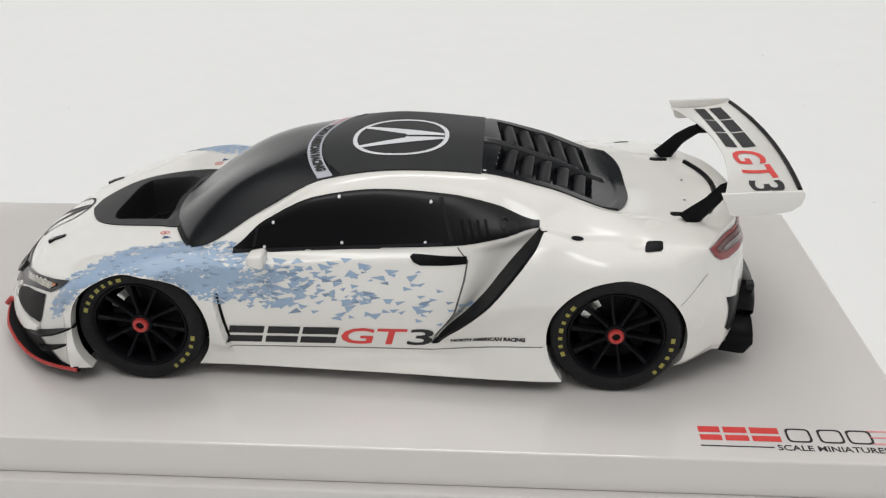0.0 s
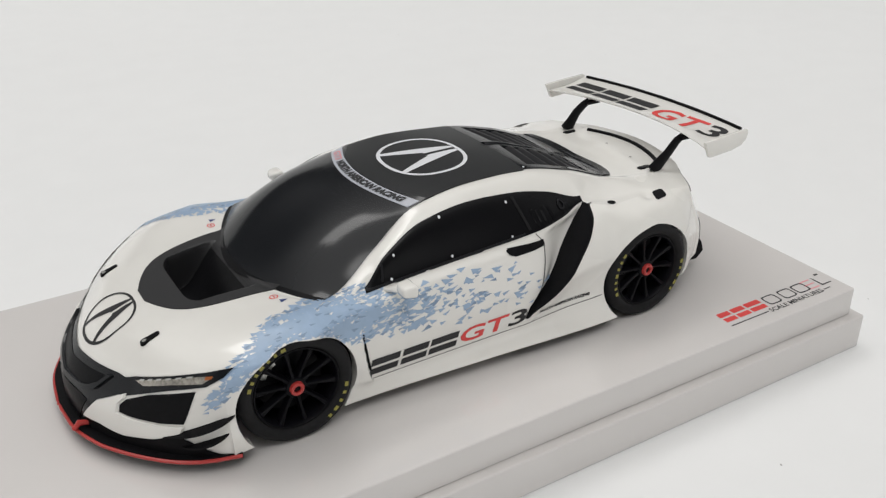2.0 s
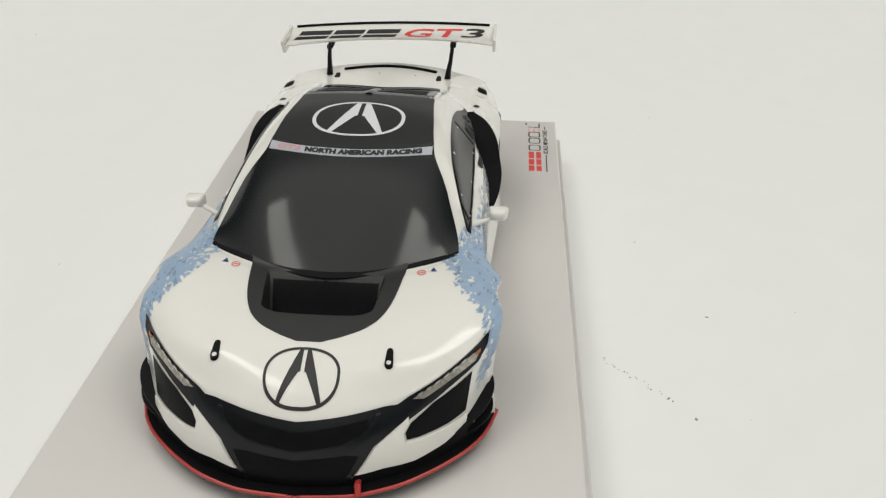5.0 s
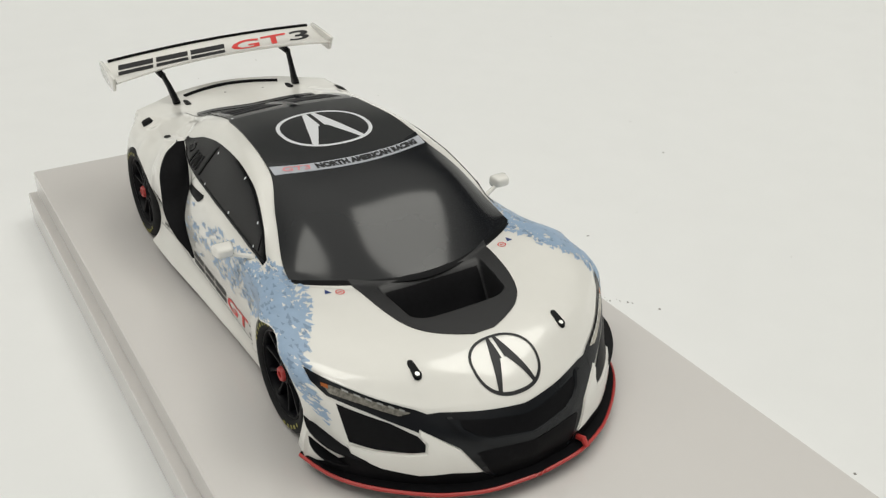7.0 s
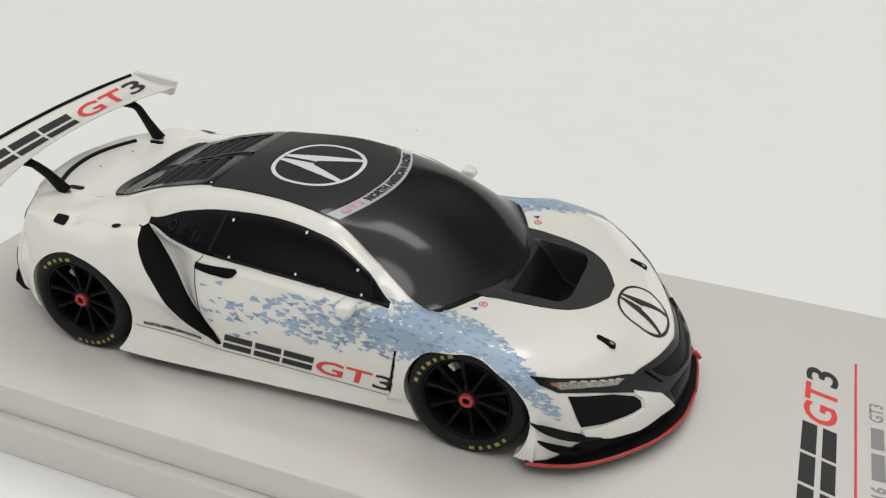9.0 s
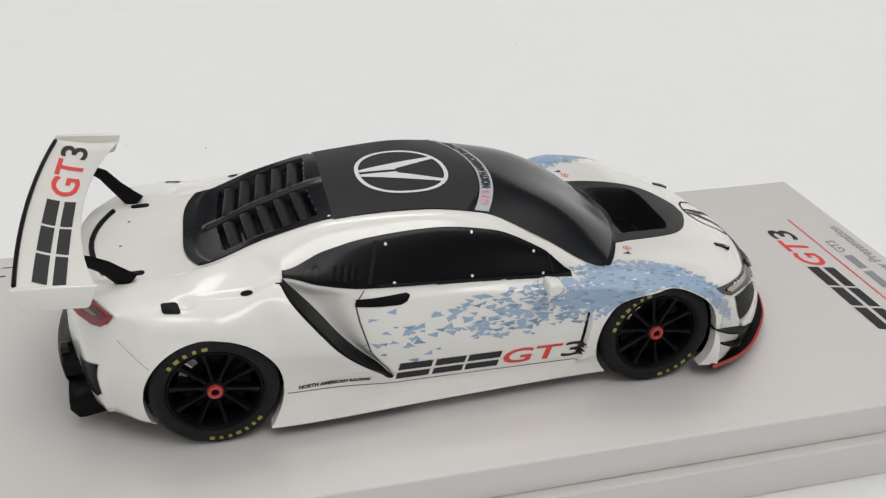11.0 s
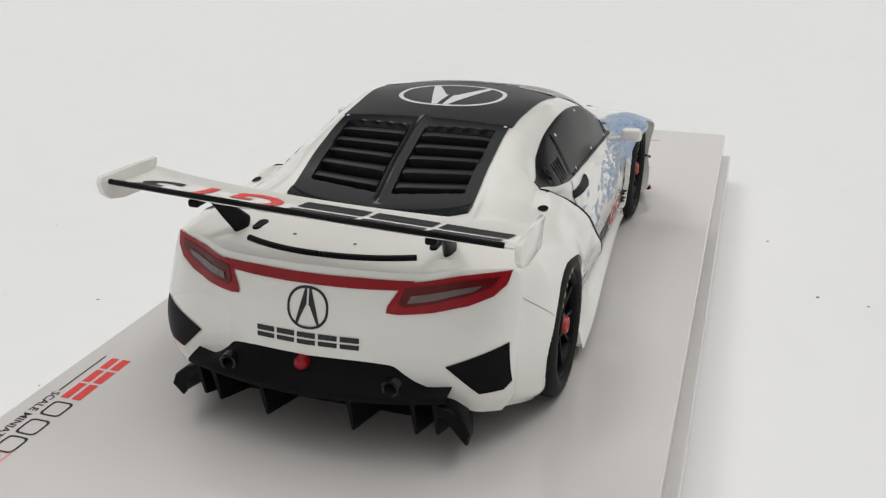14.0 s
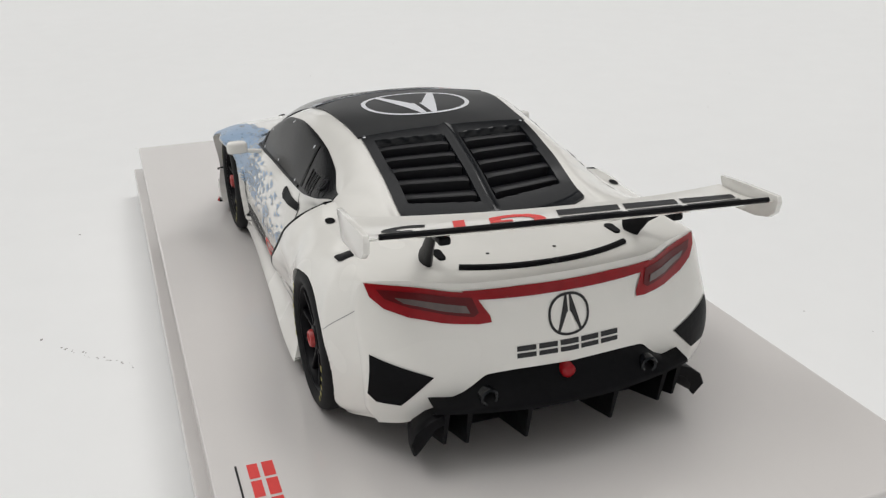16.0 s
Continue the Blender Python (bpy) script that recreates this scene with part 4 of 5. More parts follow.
def build_flanks(root, body, tree):
    rng = random.Random(11)
    for side in (-1, 1):
        ray = (0, -side, 0)
        ex, ez = (1, 0, 0), (0, 0, 1)

        def on(name, polys, mat, lift=0.05, label="", fine=0.7, ray=ray):
            return laid(name, polys, (0, 0, 0), ex, ez, ray, tree, mat, body, lift=lift, label=label, fine=fine)
        # dark intake edge behind the door
        zs = np.linspace(6.1, 20.7, 60)
        deep, out = [], []
        for z in zs:
            e = float(BLADE(z))
            for dx, into in ((-0.3, deep), (0.70, out)):
                hit = tree.ray_cast(Vector((e + dx, side * 60, z)), Vector((0, -side, 0)))[0]
                into.append(abs(hit.y) if hit else 18.0)
        out = [min(o, d + float(STEP(z)) + 0.25 + DIP) for z, d, o in zip(zs, deep, out)]
        for _ in range(2):
            deep = np.convolve(np.pad(deep, 2, "edge"), np.ones(5) / 5, "valid")
            out = np.convolve(np.pad(out, 2, "edge"), np.ones(5) / 5, "valid")
        rows = []
        for z, d, o in zip(zs, deep, out):
            e = float(BLADE(z))
            row = [(e - 0.12, side * (d - 0.5), z)]
            for f in (0.0, 0.1, 0.3, 0.5, 0.7, 0.9, 1.0):
                row.append((e - 0.10 + 0.20 * f, side * (d - 0.1 + (o - d + 0.1 + 0.1 * min(1, (21.2 - z) / 2)) * f), z))
            row += [(e + 0.40, side * (o + 0.1 * min(1, (21.2 - z) / 2)), z), (e + 0.9, side * (o - 0.1), z)]
            rows.append(row)
        bm = grid_mesh(np.array(rows))
        bmesh.ops.recalc_face_normals(bm, faces=bm.faces)
        part("intake_blade", bm, BLACK, body, "black side intake edge")
        # slit behind the front wheel
        on("fender_slit", [[(-20.62, 12.8), (-20.3, 12.9), (-19.75, 9.0), (-19.3, 6.4), (-19.4, 5.7), (-19.75, 6.6), (-20.2, 9.0)]], BLACK, 0.06)
        # door handle recess
        grip = [(4.4, 17.6), (4.8, 17.9), (11.6, 17.55), (11.6, 16.6), (5.8, 16.65), (4.9, 17.0)]
        on("door_handle", [grip], BLACK, 0.09, "black door handle")
        # panel gaps
        on("door_gap", [[(10.3, 18.6), (10.5, 18.6), (11.8, 17.0), (11.4, 14.6), (10.2, 10.5), (7.2, 6.0), (7.0, 6.1), (9.95, 10.4), (11.15, 14.6), (11.6, 17.0)]], DARKLINE, 0.04)
        on("sill_line", [[(-19.5, 5.0), (6.8, 5.1), (21.5, 6.3), (21.5, 6.18), (6.8, 4.98), (-19.5, 4.88)]], DARKLINE, 0.04)
        on("bumper_gap", [[(41.6, 16.25), (41.66, 16.2), (38.16, 12.95), (38.1, 13.0)]], GREYPRINT, 0.035)
        # caps and vents of the rear haunch
        tilt = (0, -side * 0.6, -0.8)
        slot = [(-1.2, -0.75), (-0.95, -0.95), (0.75, -0.75), (1.05, -0.45), (1.2, 0.75), (0.95, 0.95), (-0.55, 0.95), (-0.85, 0.7)]
        for px, py, pz, shape in ((25.4, 18.1, 19.6, disc(0, 0, 0.8, 0.5, 20)[0]), (34.8, 19.0, 19.2, slot)):
            laid("haunch_vent", [shape], (px, side * py, pz), ex, (0, -side * 0.8, 0.6), tilt, tree, BLACK, body, lift=0.07, label="black haunch opening")
        # lettering along the sill and the door
        s = 1 if side < 0 else -1
        start = -19.9 if side < 0 else 6.9
        axis = (s, 0, 0)
        h = 2.5
        laid_each("print_block", word_bars([(0, 4.6), (5.1, 9.3), (9.7, 14.4)], h, 0.28), (start, 0, 5.6), axis, ez, ray, tree, DARKPRINT, body, label="dark printed block", fine=0.7)
        laid("door_letters", words("GT", 8.4, h, 0.28), (start + s * 14.9, 0, 5.6), axis, ez, ray, tree, REDPRINT, body, label="red class lettering", fine=0.7)
        laid("door_digit", words("3", 3.2, h, 0.28), (start + s * 23.7, 0, 5.6), axis, ez, ray, tree, DARKPRINT, body, label="dark class digit", fine=0.7)
        begin = 9.6 if side < 0 else 20.8
        laid("sill_letters", words("NORTH AMERICAN RACING", 9.6, 0.6, 0.1, 0.06), (begin - 0.8 * (side > 0), 0, 6.35 if side < 0 else 6.45), axis, (0, 0, 1), ray, tree, DARKPRINT, body, fine=0.7,
             warp=lambda x, y: (x, y + (0.04 * x if side < 0 else -0.04 * x)), label="small black lettering")
        build_splinters(body, tree, side, rng)
        # mirror
        px, py, pz, rx, ry, rz = -14.1, 23.2, 18.7, 1.3, 1.55, 0.95
        bm = bmesh.new()
        box(bm, px - rx, px + rx * 0.75, py - ry, py + ry, pz - rz, pz + rz, bevel=0.55)
        for v in bm.verts:
            f = (px - v.co.x) / rx
            if f > 0:
                v.co.y = py + (v.co.y - py) * (1 - 0.32 * f)
                v.co.z = pz + (v.co.z - pz) * (1 - 0.30 * f)
            v.co.y *= side
        bmesh.ops.recalc_face_normals(bm, faces=bm.faces)
        mir = part("mirror", bm, PAINT, root, "white wing mirror")
        part("mirror_arm", sweep_bar([(-16.0, side * 18.4, 17.0), (-15.2, side * 20.2, 17.5), (-14.4, side * 22.2, 18.0)], [0.5, 0.36, 0.34], 8), PAINT, mir)
        bm = bmesh.new()
        box(bm, -13.6, -13.4, 22.05, 24.35, 17.95, 19.05, bevel=0.08)
        for v in bm.verts:
            v.co.y *= side
        bmesh.ops.recalc_face_normals(bm, faces=bm.faces)
        part("mirror_glass", bm, MIRRORGLASS, mir, "grey mirror glass")


LX = [-43, -38, -31, -24, -16, -8, 0, 6, 13]
MID = pchip(LX, [-5.0, -1.5, 1.4, 1.3, 0.3, -0.8, -1.4, -2.2, -2.0])
HALF = pchip(LX, [1.0, 2.2, 2.9, 4.2, 3.9, 3.4, 3.9, 3.9, 2.8])
FULL = pchip([-43, -38, -31, -24, -18, -12, -6, 0, 6, 13], [0.6, 1.6, 2.2, 2.1, 1.25, 0.55, 0.23, 0.12, 0.085, 0.02])


def build_splinters(body, tree, side, rng):
    """The blue livery: splinters that crowd over the front wheel and thin out along the door."""
    slope = Vector((0, -side * 0.82, -0.57))
    up = Vector((0, -side * 0.57, 0.82))
    polys = []

    def dense(x, w):
        """Cover wanted at a place along the side."""
        mid, half, full = float(MID(x)), float(HALF(x)), float(FULL(x))
        d = (w - mid) / half
        return full * max(0.0, 1 - abs(d) ** 2.2)
    for _ in range(6800):
        x, w = rng.uniform(-43, 13), rng.uniform(-8, 7)
        if rng.random() > dense(x, w) / 1.4:
            continue
        size = rng.uniform(0.4, 0.95) * (1.3 if x > -13 else 1.0)
        a = rng.uniform(-0.45, 0.45) + (3.14 if rng.random() < 0.25 else 0) + 0.25
        tri = []
        for ang, k in ((a, 1.0), (a + rng.uniform(2.0, 2.6), rng.uniform(0.5, 0.9)), (a + rng.uniform(3.7, 4.4), rng.uniform(0.35, 0.7))):
            tri.append((x + size * k * math.cos(ang), w + 0.7 * size * k * math.sin(ang)))
        polys.append(tri)
    # the closed field over the wheel
    top, low = [], []
    for i in range(48):
        x = -40.5 + 24.0 * i / 47
        m, k = float(MID(x)) - 0.4, float(pchip([-40.5, -36, -30, -25, -20, -16.5], [0.3, 1.7, 2.5, 2.8, 2.0, 0.3])(x))
        top.append((x + rng.uniform(-0.4, 0.4), m + k * rng.uniform(0.55, 1.25)))
        low.append((x + rng.uniform(-0.2, 0.2), m - k * rng.uniform(0.7, 1.2)))
    for i in range(47):
        polys.append([low[i], low[i + 1], top[i + 1], top[i]])
    ob = laid("livery_print", polys, (0, 0, 0), (1, 0, 0), tuple(up), tuple(slope), tree, BLUEPRINT, body, lift=0.045, fine=0.9, label="pale blue printed splinters")
    ob["kind"] = "stuff"
    # darker splinters scattered in it
    shade = []
    for _ in range(1500):
        x, w = rng.uniform(-41, 11), rng.uniform(-7, 6)
        if rng.random() > min(0.34, 0.5 * dense(x, w)):
            continue
        size = rng.uniform(0.35, 0.9) * (1.25 if x > -13 else 1.0)
        a = rng.uniform(-0.4, 0.4) + (3.14 if rng.random() < 0.25 else 0) + 0.25
        shade.append([(x + size * k * math.cos(a + q), w + 0.6 * size * k * math.sin(a + q)) for q, k in ((0, 1.1), (2.3, 0.7), (4.0, 0.55))])
    ob = laid("livery_shade", shade, (0, 0, 0), (1, 0, 0), tuple(up), tuple(slope), tree, SLATEPRINT, body, lift=0.062, fine=0.9, label="slate blue printed splinters")
    ob["kind"] = "stuff"
    # white chips left open in the print
    chips = []
    for _ in range(36):
        x = rng.uniform(-40, -16)
        w = float(MID(x)) - 0.3 + float(HALF(x)) * rng.uniform(-0.7, 0.7)
        size = rng.uniform(0.2, 0.55)
        a = rng.uniform(0, 0.9)
        chips.append([(x + size * k * math.cos(a + q), w + 0.6 * size * k * math.sin(a + q)) for q, k in ((0, 1.2), (2.3, 0.7), (4.0, 0.6))])
    ob = laid("livery_gap", chips, (0, 0, 0), (1, 0, 0), tuple(up), tuple(slope), tree, PAINT, body, lift=0.075, fine=0.9, label="white chips in the blue print")
    ob["kind"] = "stuff"


def build_front(root, body, tree):
    ray = (1, 0, 0)
    ey, ez = (0, 1, 0), (0, 0, 1)

    def on(name, polys, mat, lift, parent=body, label="", fine=0.8):
        return laid(name, polys, (0, 0, 0), ey, ez, ray, tree, mat, parent, lift=lift, label=label, fine=fine)
    half = [(0, 10.3), (6, 10.65), (10.5, 11.0), (12.6, 10.9), (20.9, 12.2), (17.0, 11.2), (13.2, 9.5), (9.4, 7.3), (7.2, 4.2), (5.6, 2.4), (0, 2.4)]
    grille = on("grille", [half + mirrored(half)[1:-1]], GLOSSBLACK, 0.12, root, "black front grille surround")
    inner = [(0, 9.3), (8.6, 10.1), (8.4, 9.3), (7.2, 8.5), (5.5, 8.0), (0, 7.5)]
    on("grille_mesh", [inner + mirrored(inner)[1:-1]], BLACK, 0.2, grille, "matt black grille mesh")
    rim_half = [(0, 6.8), (6.0, 7.3), (8.5, 8.3), (9.9, 10.3), (9.3, 10.3), (8.5, 9.2), (7.2, 8.4), (5.5, 7.9), (0, 7.4)]
    laid("grille_edge", [rim_half, mirrored(rim_half)], (0, 0, 0), ey, ez, ray, tree, GLOSSBLACK, grille, lift=0.5, fine=0.8, skirt=0.5, label="gloss black grille edge")
    low_half = [(0, 6.4), (6.0, 6.8), (7.6, 6.6), (6.4, 4.2), (4.9, 2.6), (0, 2.6)]
    on("lower_opening", [low_half + mirrored(low_half)[1:-1]], BLACK, 0.2, grille, "matt black lower opening")
    for side in (1, -1):
        def both(poly):
            return [(side * x, z) for x, z in poly]
        lamp = on("headlamp", [both([(11.5, 10.75), (13.1, 11.45), (16, 12.35), (18.5, 13.2), (21.4, 14.2), (22.7, 14.75), (22.5, 13.6), (21.4, 12.3), (18, 11.15), (15, 9.9), (12.4, 8.75), (12.4, 10.6)])], GLOSSBLACK, 0.14, root, "dark slim headlamp")
        on("lens", [both([(13.6, 11.15), (17, 12.3), (20.6, 13.4), (21.6, 13.5), (21.0, 12.6), (18.2, 11.9), (15.0, 10.9)])], LAMPGREY, 0.22, lamp, "bright headlamp reflector")
        on("indicator", [both([(20.9, 13.45), (21.5, 13.6), (21.55, 13.25), (21.0, 13.05)])], AMBER, 0.30, lamp, "amber indicator")
        for i in range(6):
            y = 14.2 + 1.0 * i
            z = 11.25 + 0.33 * (y - 14.2)
            on("led", [both([(y, z), (y + 0.55, z + 0.2), (y + 0.55, z + 0.42), (y, z + 0.22)])], MIRRORGLASS, 0.30, lamp)
        on("side_intake", [both([(20.7, 11.6), (16.2, 10.2), (13.6, 8.8), (13.0, 7.9), (13.2, 7.0), (14.6, 6.8), (18.0, 6.7), (20.1, 6.9)])], BLACK, 0.10, root, "black side air intake")
        blade = [(13.2, 9.4), (9.5, 7.2), (7.3, 4.25), (10.5, 4.45), (14.0, 4.05), (17.5, 4.5), (20.0, 5.6), (20.1, 6.5), (18.0, 6.4), (14.5, 6.5), (12.9, 6.8), (12.7, 8.0), (13.3, 8.85)]
        laid("bumper_blade", [both(blade)], (0, 0, 0), ey, ez, ray, tree, PAINT, root, lift=0.4, fine=0.8, skirt=0.45, label="white pointed bumper blade")
        # dive planes on the bumper corner
        for x0, x1, z0, z1, k in ((-48.2, -39.2, 5.0, 8.3, 2.1), (-46.4, -40.2, 3.6, 5.8, 2.2)):
            pts = []
            for i in range(11):
                f = i / 10
                x, zz = x0 + (x1 - x0) * f, z0 + (z1 - z0) * f
                inner = float(pchip([-48, -44, -41, -39], [17.6, 20.7, 22.4, 22.9])(x))
                outer = inner + k * (0.15 + 0.95 * math.sin(math.pi * min(1, 0.05 + f * 0.95) ** 0.7) ** 0.8)
                pts.append([(x, side * (inner - 1.2), zz), (x, side * outer, zz + 0.15), (x, side * outer, zz - 0.12), (x, side * (inner - 1.2), zz - 0.3)])
            bm = grid_mesh(np.array(pts))
            bmesh.ops.holes_fill(bm, edges=[e for e in bm.edges if e.is_boundary], sides=0)
            bmesh.ops.recalc_face_normals(bm, faces=bm.faces)
            part("dive_plane", bm, BLACK, root, "black bumper canard")
    lip = [(0, 2.9), (5.9, 2.9), (7.1, 4.0), (10.5, 4.2), (14, 3.8), (17.5, 4.3), (20, 5.3), (21.0, 4.6), (22.4, 3.0), (23.2, 2.35), (0, 2.35)]
    on("bumper_lip", [lip + mirrored(lip)[1:-1]], BLACK, 0.14, root, "black lower bumper lip")
    # splitter
    line = []
    ys = np.linspace(-24.1, 24.1, 61)
    fx = pchip([0, 6, 12, 15, 18.6, 21, 22.9, 24.1], [-57.7, -57.1, -54.9, -52.9, -49.8, -47.1, -43.8, -39.6])
    for y in ys:
        line.append((float(fx(abs(y))), float(y)))
    outline = line + [(-39.6, 20), (-39.6, -20)]
    splitter = part("splitter", prism(outline, 1.8, 2.5), BLACK, root, "black front splitter with red edge")
    red = sweep_bar([(x - 0.10, y * 1.003, 2.15) for x, y in line], [0.27] * len(line), 8)
    part("red_edge", red, RED, splitter, "red splitter edge")
    # tow eye
    bm = sweep_bar([(-55.3, -7.6, 3.0), (-56.5, -7.7, 3.4), (-57.3, -7.8, 2.6)], [0.38, 0.45, 0.35], 8)
    part("tow_eye", bm, RED, root, "red tow eye")


def build_rear(root, body, tree):
    ray = (-1, 0, 0)
    ey, ez = (0, 1, 0), (0, 0, 1)

    def on(name, polys, mat, lift, parent=body, label="", fine=0.8):
        return laid(name, polys, (0, 0, 0), ey, ez, ray, tree, mat, parent, lift=lift, label=label, fine=fine)
    for side in (1, -1):
        def both(poly):
            return [(side * x, z) for x, z in poly]
        lamp = on("tail_lamp", [both([(9.4, 18.75), (14, 18.95), (18.9, 19.1), (18.6, 17.9), (17.5, 16.9), (15.4, 16.2), (12.4, 15.85), (9.2, 15.8), (8.0, 15.95), (8.1, 16.6), (8.8, 17.7)])], LENSRED, 0.14, root, "deep red tail lamp")
        # the shadow inside the lamp, painted as a darker red patch
        on("lens_shadow", [both([(9.6, 18.3), (14, 18.45), (17.9, 18.6), (17.3, 17.8), (15.2, 17.1), (12.2, 16.7), (9.6, 16.5), (9.1, 16.9)])], LENSSHADE, 0.22, lamp, "dark red patch for the shadow inside the tail lamp")
        on("lens", [both([(10.2, 17.55), (13.5, 17.75), (16.4, 17.95), (15.6, 17.45), (12.4, 17.0), (9.9, 16.85)])], LENSCLEAR, 0.30, lamp, "clear lamp insert")
        on("corner_vent", [both([(13.7, 10.4), (19.4, 12.6), (19.8, 8.4), (19.1, 7.6), (16.9, 7.3)])], BLACK, 0.10, root, "black rear corner vent")
        # catches on the deck
        bm = bmesh.new()
        s = tree.ray_cast(Vector((39.4, side * 10.2, 60)), Vector((0, 0, -1)))[0]
        latch(bm, 39.4, side * 10.2, s.z + 0.05, 0.0)
        part("deck_latch", bm, BLACK, root, "small black deck catch")
    bar = [(-10.4, 18.15), (-5, 18.05), (0, 18.0), (5, 18.05), (10.4, 18.15), (10.2, 17.3), (5, 17.0), (0, 16.95), (-5, 17.0), (-10.2, 17.3)]
    bar = [(y, z + 0.75 + 0.4 * (1 - (y / 10.4) ** 2)) for y, z in bar]
    on("light_bar", [bar], LENSRED, 0.12, root, "red light bar")
    on("rear_emblem", emblem(0, 15.75, 2.25, 2.15, 0.27), DARKPRINT, 0.06, body, "black round emblem")
    for q in [[(y, z + 12.0) for y, z in q] for q in word_bars([(-5.7, -3.7), (-3.4, -1.4), (-1.1, 0.9), (1.2, 3.2), (3.5, 5.5)], 1.25, 0.0)]:
        on("print_block", [q], DARKPRINT, 0.06, body, "black printed block")
    for x, y in ((41.6, 2.0), (40.8, -5.3)):
        laid("deck_screw", disc(0, 0, 0.22, 0.22, 10), (x, y, 0), (1, 0, 0), (0, 1, 0), (0, 0, -1), tree, DARKPRINT, body, lift=0.05, fine=2)
    # gurney strip on the deck
    pts = []
    for i in range(41):
        y = -9.4 + 18.8 * i / 40
        x = 45.5 - 2.3 * (y / 9.4) ** 2
        s = tree.ray_cast(Vector((x, y + 0.013, 60)), Vector((0, 0, -1)))[0]
        pts.append((x, y, (s.z if s else 20) + 0.12))
    part("deck_strip", sweep_bar(pts, [0.38] * len(pts), 8, 1.0), BLACK, root, "black rubber deck strip")
    # diffuser
    pts = []
    for i in range(49):
        y = -14.4 + 28.8 * i / 48
        k = abs(y) / 14.4
        x, z = 51.9 - 2.4 * k**2, 7.2 + 0.2 * k**2
        tx, tz = float(REARX(abs(y))) - 0.5, max(float(REARZ(abs(y))) + 0.4, z + 0.9)
        row = [(tx - 2.0, y, tz + 0.3)]
        for f in (0.0, 0.2, 0.4, 0.6, 0.8, 0.93):
            row.append((tx + (x - tx) * f**1.25, y, tz + (z + 0.5 - tz) * f**0.9))
        row += [(x, y, z + 0.4), (x + 0.05, y, z + 0.1), (x - 0.3, y, z - 0.1), (x - 4.0, y, z - 2.2), (40.5, y, 2.0)]
        pts.append(row)
    bm = grid_mesh(np.array(pts))
    bmesh.ops.recalc_face_normals(bm, faces=bm.faces)
    diff = part("diffuser", bm, BLACK, root, "black rear diffuser")
    for y in (-13.2, -11.0, -4.9, 4.8, 11.2, 13.3):
        k = abs(y) / 15.2
        x, z = 51.6 - 2.4 * k**2, 7.2 + 0.2 * k**2
        bm = bmesh.new()
        box(bm, 43.5, x, y - 0.28, y + 0.28, z - 4.0, z + 0.2)
        for v in bm.verts:
            if v.co.x > 45 and v.co.z < z - 1:
                v.co.x -= 1.0
                v.co.y = y + (v.co.y - y) * 0.5
            if v.co.x < 45 and v.co.z < z - 1:
                v.co.z = 1.6
        part("fin", bm, BLACK, diff, smooth=False)
    for side in (1, -1):
        # turned-down corner of the diffuser
        rows = []
        for x, s in ((43.0, 0.9), (46.0, 0.96), (48.4, 1.0), (49.3, 1.0), (49.4, 0.99)):
            low = [(13.2, 6.2), (14.4, 5.7), (15.3, 4.6), (15.8, 3.1)]
            high = [(16.4, 2.5), (16.9, 4.2), (16.4, 5.5), (15.0, 6.6), (13.2, 7.3)]
            rows.append([(x - (0.8 if z < 3.2 else 0), side * y * s, z) for y, z in low + high + low[:1]])
        bm = grid_mesh(np.array(rows))
        bmesh.ops.remove_doubles(bm, verts=bm.verts, dist=1e-4)
        bmesh.ops.holes_fill(bm, edges=[e for e in bm.edges if e.is_boundary], sides=0)
        bmesh.ops.recalc_face_normals(bm, faces=bm.faces)
        part("end_fence", bm, BLACK, diff)
        ringm = lathe([(0.6, -0.6), (0.6, 0.0), (0.8, 0.12), (0.98, 0.0), (0.98, -1.0)], 24)
        bmesh.ops.rotate(ringm, verts=ringm.verts, cent=(0, 0, 0), matrix=Matrix.Rotation(radians(-90), 3, "Z"))
        bmesh.ops.translate(ringm, verts=ringm.verts, vec=(50.5, side * 9.0, 8.7))
        part("pipe_ring", ringm, GLOSSBLACK, diff)
    lampm = lathe([(0.01, 0.5), (0.45, 0.45), (0.7, 0.25), (0.78, 0.0), (0.78, -1.2)], 24)
    bmesh.ops.rotate(lampm, verts=lampm.verts, cent=(0, 0, 0), matrix=Matrix.Rotation(radians(-90), 3, "Z"))
    bmesh.ops.translate(lampm, verts=lampm.verts, vec=(50.5, -0.5, 10.1))
    part("rain_lamp", lampm, LENSRED, root, "red rain lamp")


def tilted(x, y, z):
    """The wing sits a little askew on its pylons: lower on its y > 0 end."""
    return (x + 0.014 * y, y + 0.25, z - 0.044 * y)


def wing_point(y, f, upper=True):
    """Place on the wing at span y and fraction f of its chord."""
    k = abs(y) / 21.0
    x0 = 45.6 - 3.3 * k**2.2
    x1 = 52.4 - 1.2 * k**2
    z0 = 25.3 + 0.4 * (1 - k * k)
    rise = 1.0
    camber = -0.4 * math.sin(math.pi * f)
    thick = 0.85 * math.sin(math.pi * min(1, f * 1.0)) ** 0.6 * (1 - 0.55 * f)
    z = z0 + rise * f**1.15 + camber + (0.0 if upper else -thick - 0.12) + 0.2
    return tilted(x0 + (x1 - x0) * f, y, z)


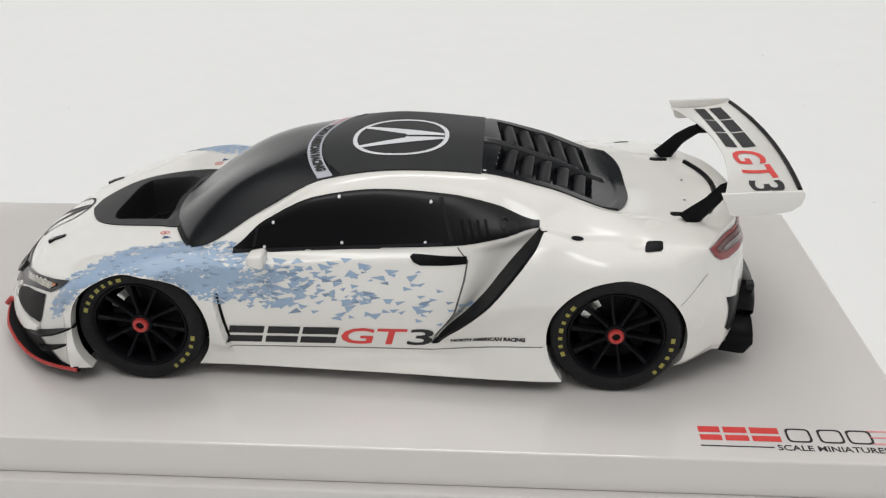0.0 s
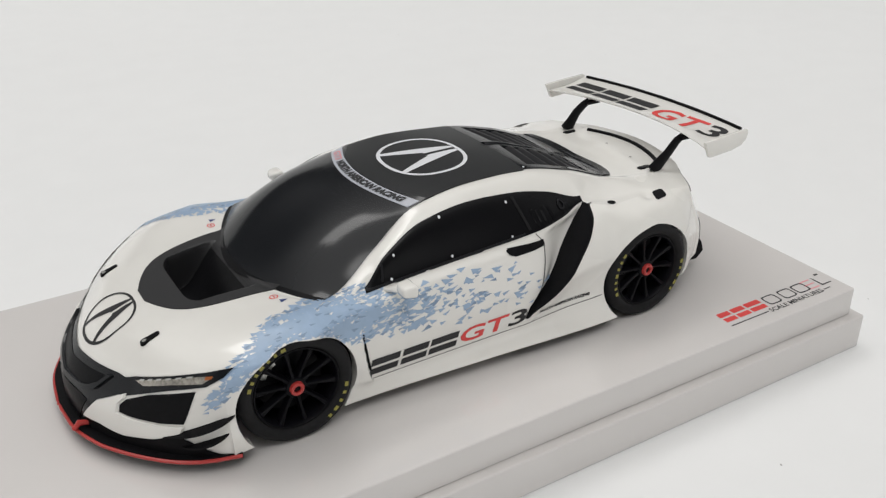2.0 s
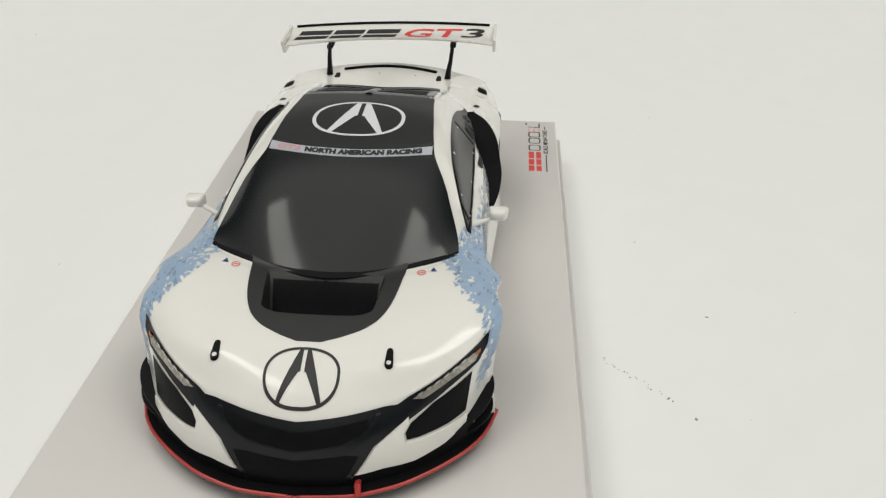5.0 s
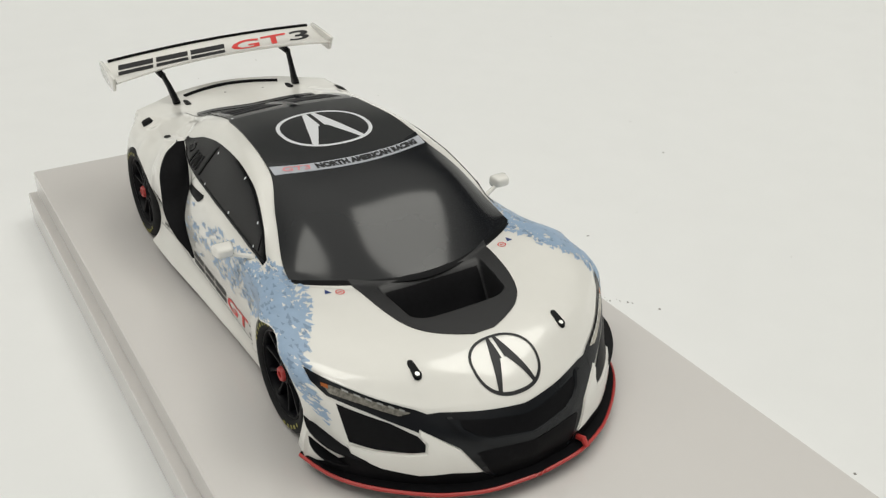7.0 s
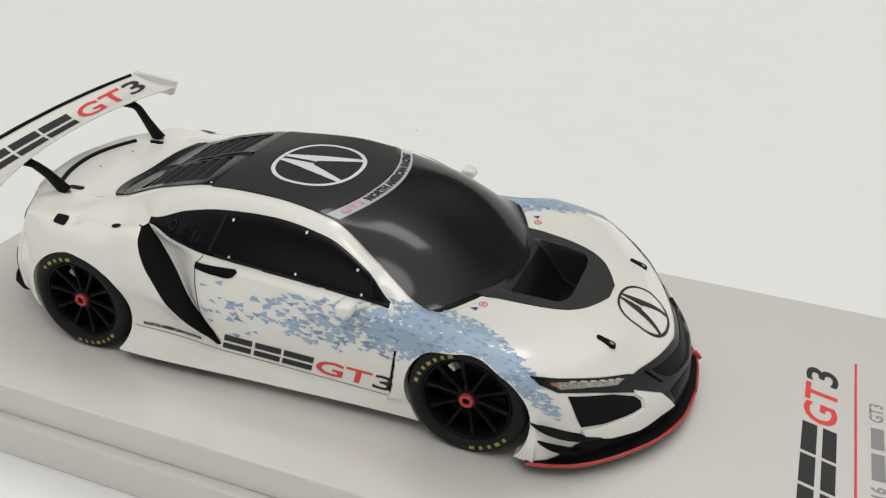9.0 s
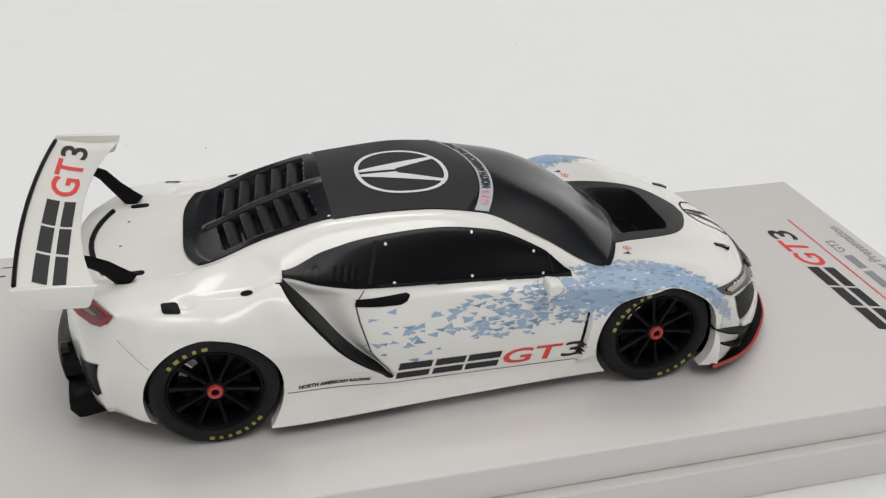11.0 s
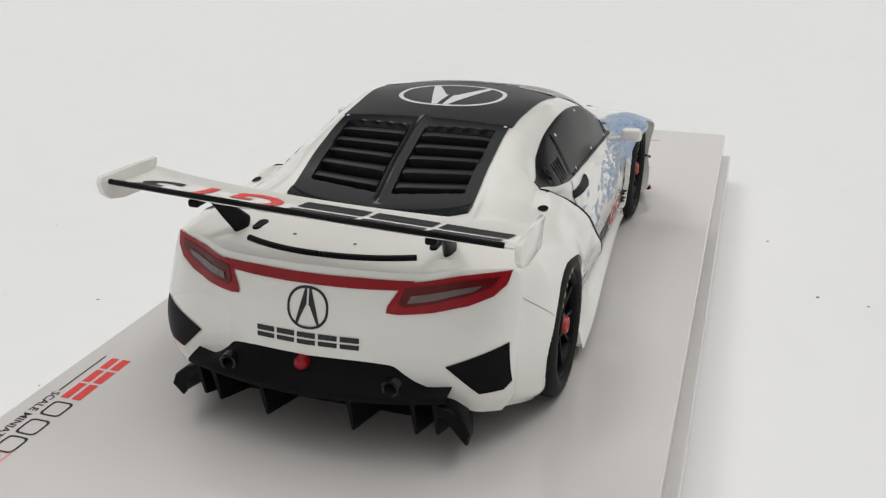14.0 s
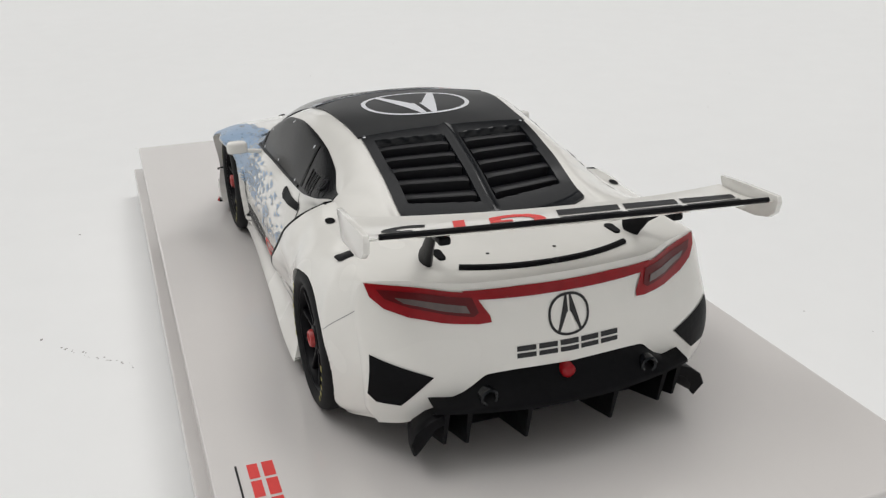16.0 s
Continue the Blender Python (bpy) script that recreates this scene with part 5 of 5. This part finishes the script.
def build_wing(root):
    ys = np.linspace(-20.9, 21.2, 49)
    fs = [0.0, 0.03, 0.08, 0.16, 0.28, 0.42, 0.56, 0.70, 0.84, 0.94, 1.0]
    rows = []
    for y in ys:
        rows.append([wing_point(y, f) for f in fs] + [wing_point(y, f, False) for f in fs[::-1]] + [wing_point(y, 0.0)])
    bm = grid_mesh(np.array(rows))
    bmesh.ops.remove_doubles(bm, verts=bm.verts, dist=1e-4)
    bmesh.ops.holes_fill(bm, edges=[e for e in bm.edges if e.is_boundary], sides=0)
    bmesh.ops.recalc_face_normals(bm, faces=bm.faces)
    wing = part("rear_wing", bm, PAINT, root, "white rear wing with dark lettering")
    tree = tree_of([wing])
    lip = [wing_point(y, 1.0) for y in ys[1:-1]]
    part("wing_lip", sweep_bar([(x + 0.05, y, z + 0.15) for x, y, z in lip], [0.29] * len(lip), 8), BLACK, wing, "black wing lip")
    for side in (1, -1):
        out = [(43.2, 23.8), (43.6, 23.6), (48.4, 23.9), (50.4, 24.4), (51.4, 25.2), (51.7, 26.4), (51.4, 27.0), (46.0, 26.75), (42.0, 26.45)]
        bm = prism(out, -0.3, 0.3, 0.12)
        for v in bm.verts:
            x, z, t = v.co
            v.co = Vector(tilted(x, side * ((21.6 if side > 0 else 21.2) + t), z))
        bmesh.ops.recalc_face_normals(bm, faces=bm.faces)
        part("endplate", bm, PAINT, wing)
        path = [(40.0, side * 11.9, 19.7), (41.0, side * 12.0, 20.8), (42.6, side * 12.3, 22.5), (44.2, side * 12.5, 24.0 - side * 0.5), (45.6, side * 12.6, 24.75 - side * 0.55)]
        part("pylon", sweep_bar(path, [1.5, 1.25, 1.0, 0.9, 0.7], 12, 0.42), BLACK, wing, "black wing pylon")
        bm = bmesh.new()
        box(bm, 44.6, 48.2, side * 12.6 - 0.6, side * 12.6 + 0.6, 24.0 - side * 0.55, 24.8 - side * 0.55, bevel=0.25)
        part("bracket", bm, BLACK, wing)
    ex, ey, down = (0, -1, 0), (1, 0, 0), (0, 0, -1)

    def bend(x0):
        return lambda x, y: (x, y - 0.5 * ((x - x0) / 20) ** 2)
    h = 3.8
    laid_each("print_block", word_bars([(0, 6.6), (7.2, 13.4), (14.0, 20.8)], h, 0.29), (46.6, 20.3, 0), ex, ey, down, tree, DARKPRINT, wing, warp=bend(20.3), label="dark printed block")
    laid("wing_letters", words("GT", 11.4, h, 0.29), (46.6, -1.9, 0), ex, ey, down, tree, REDPRINT, wing, warp=bend(-1.9), label="red class lettering")
    laid("wing_digit", words("3", 4.2, h, 0.29), (46.6, -14.0, 0), ex, ey, down, tree, DARKPRINT, wing, warp=bend(-14.0), label="dark class digit")


build_ground()
build_base()
build_car()
build_dust()
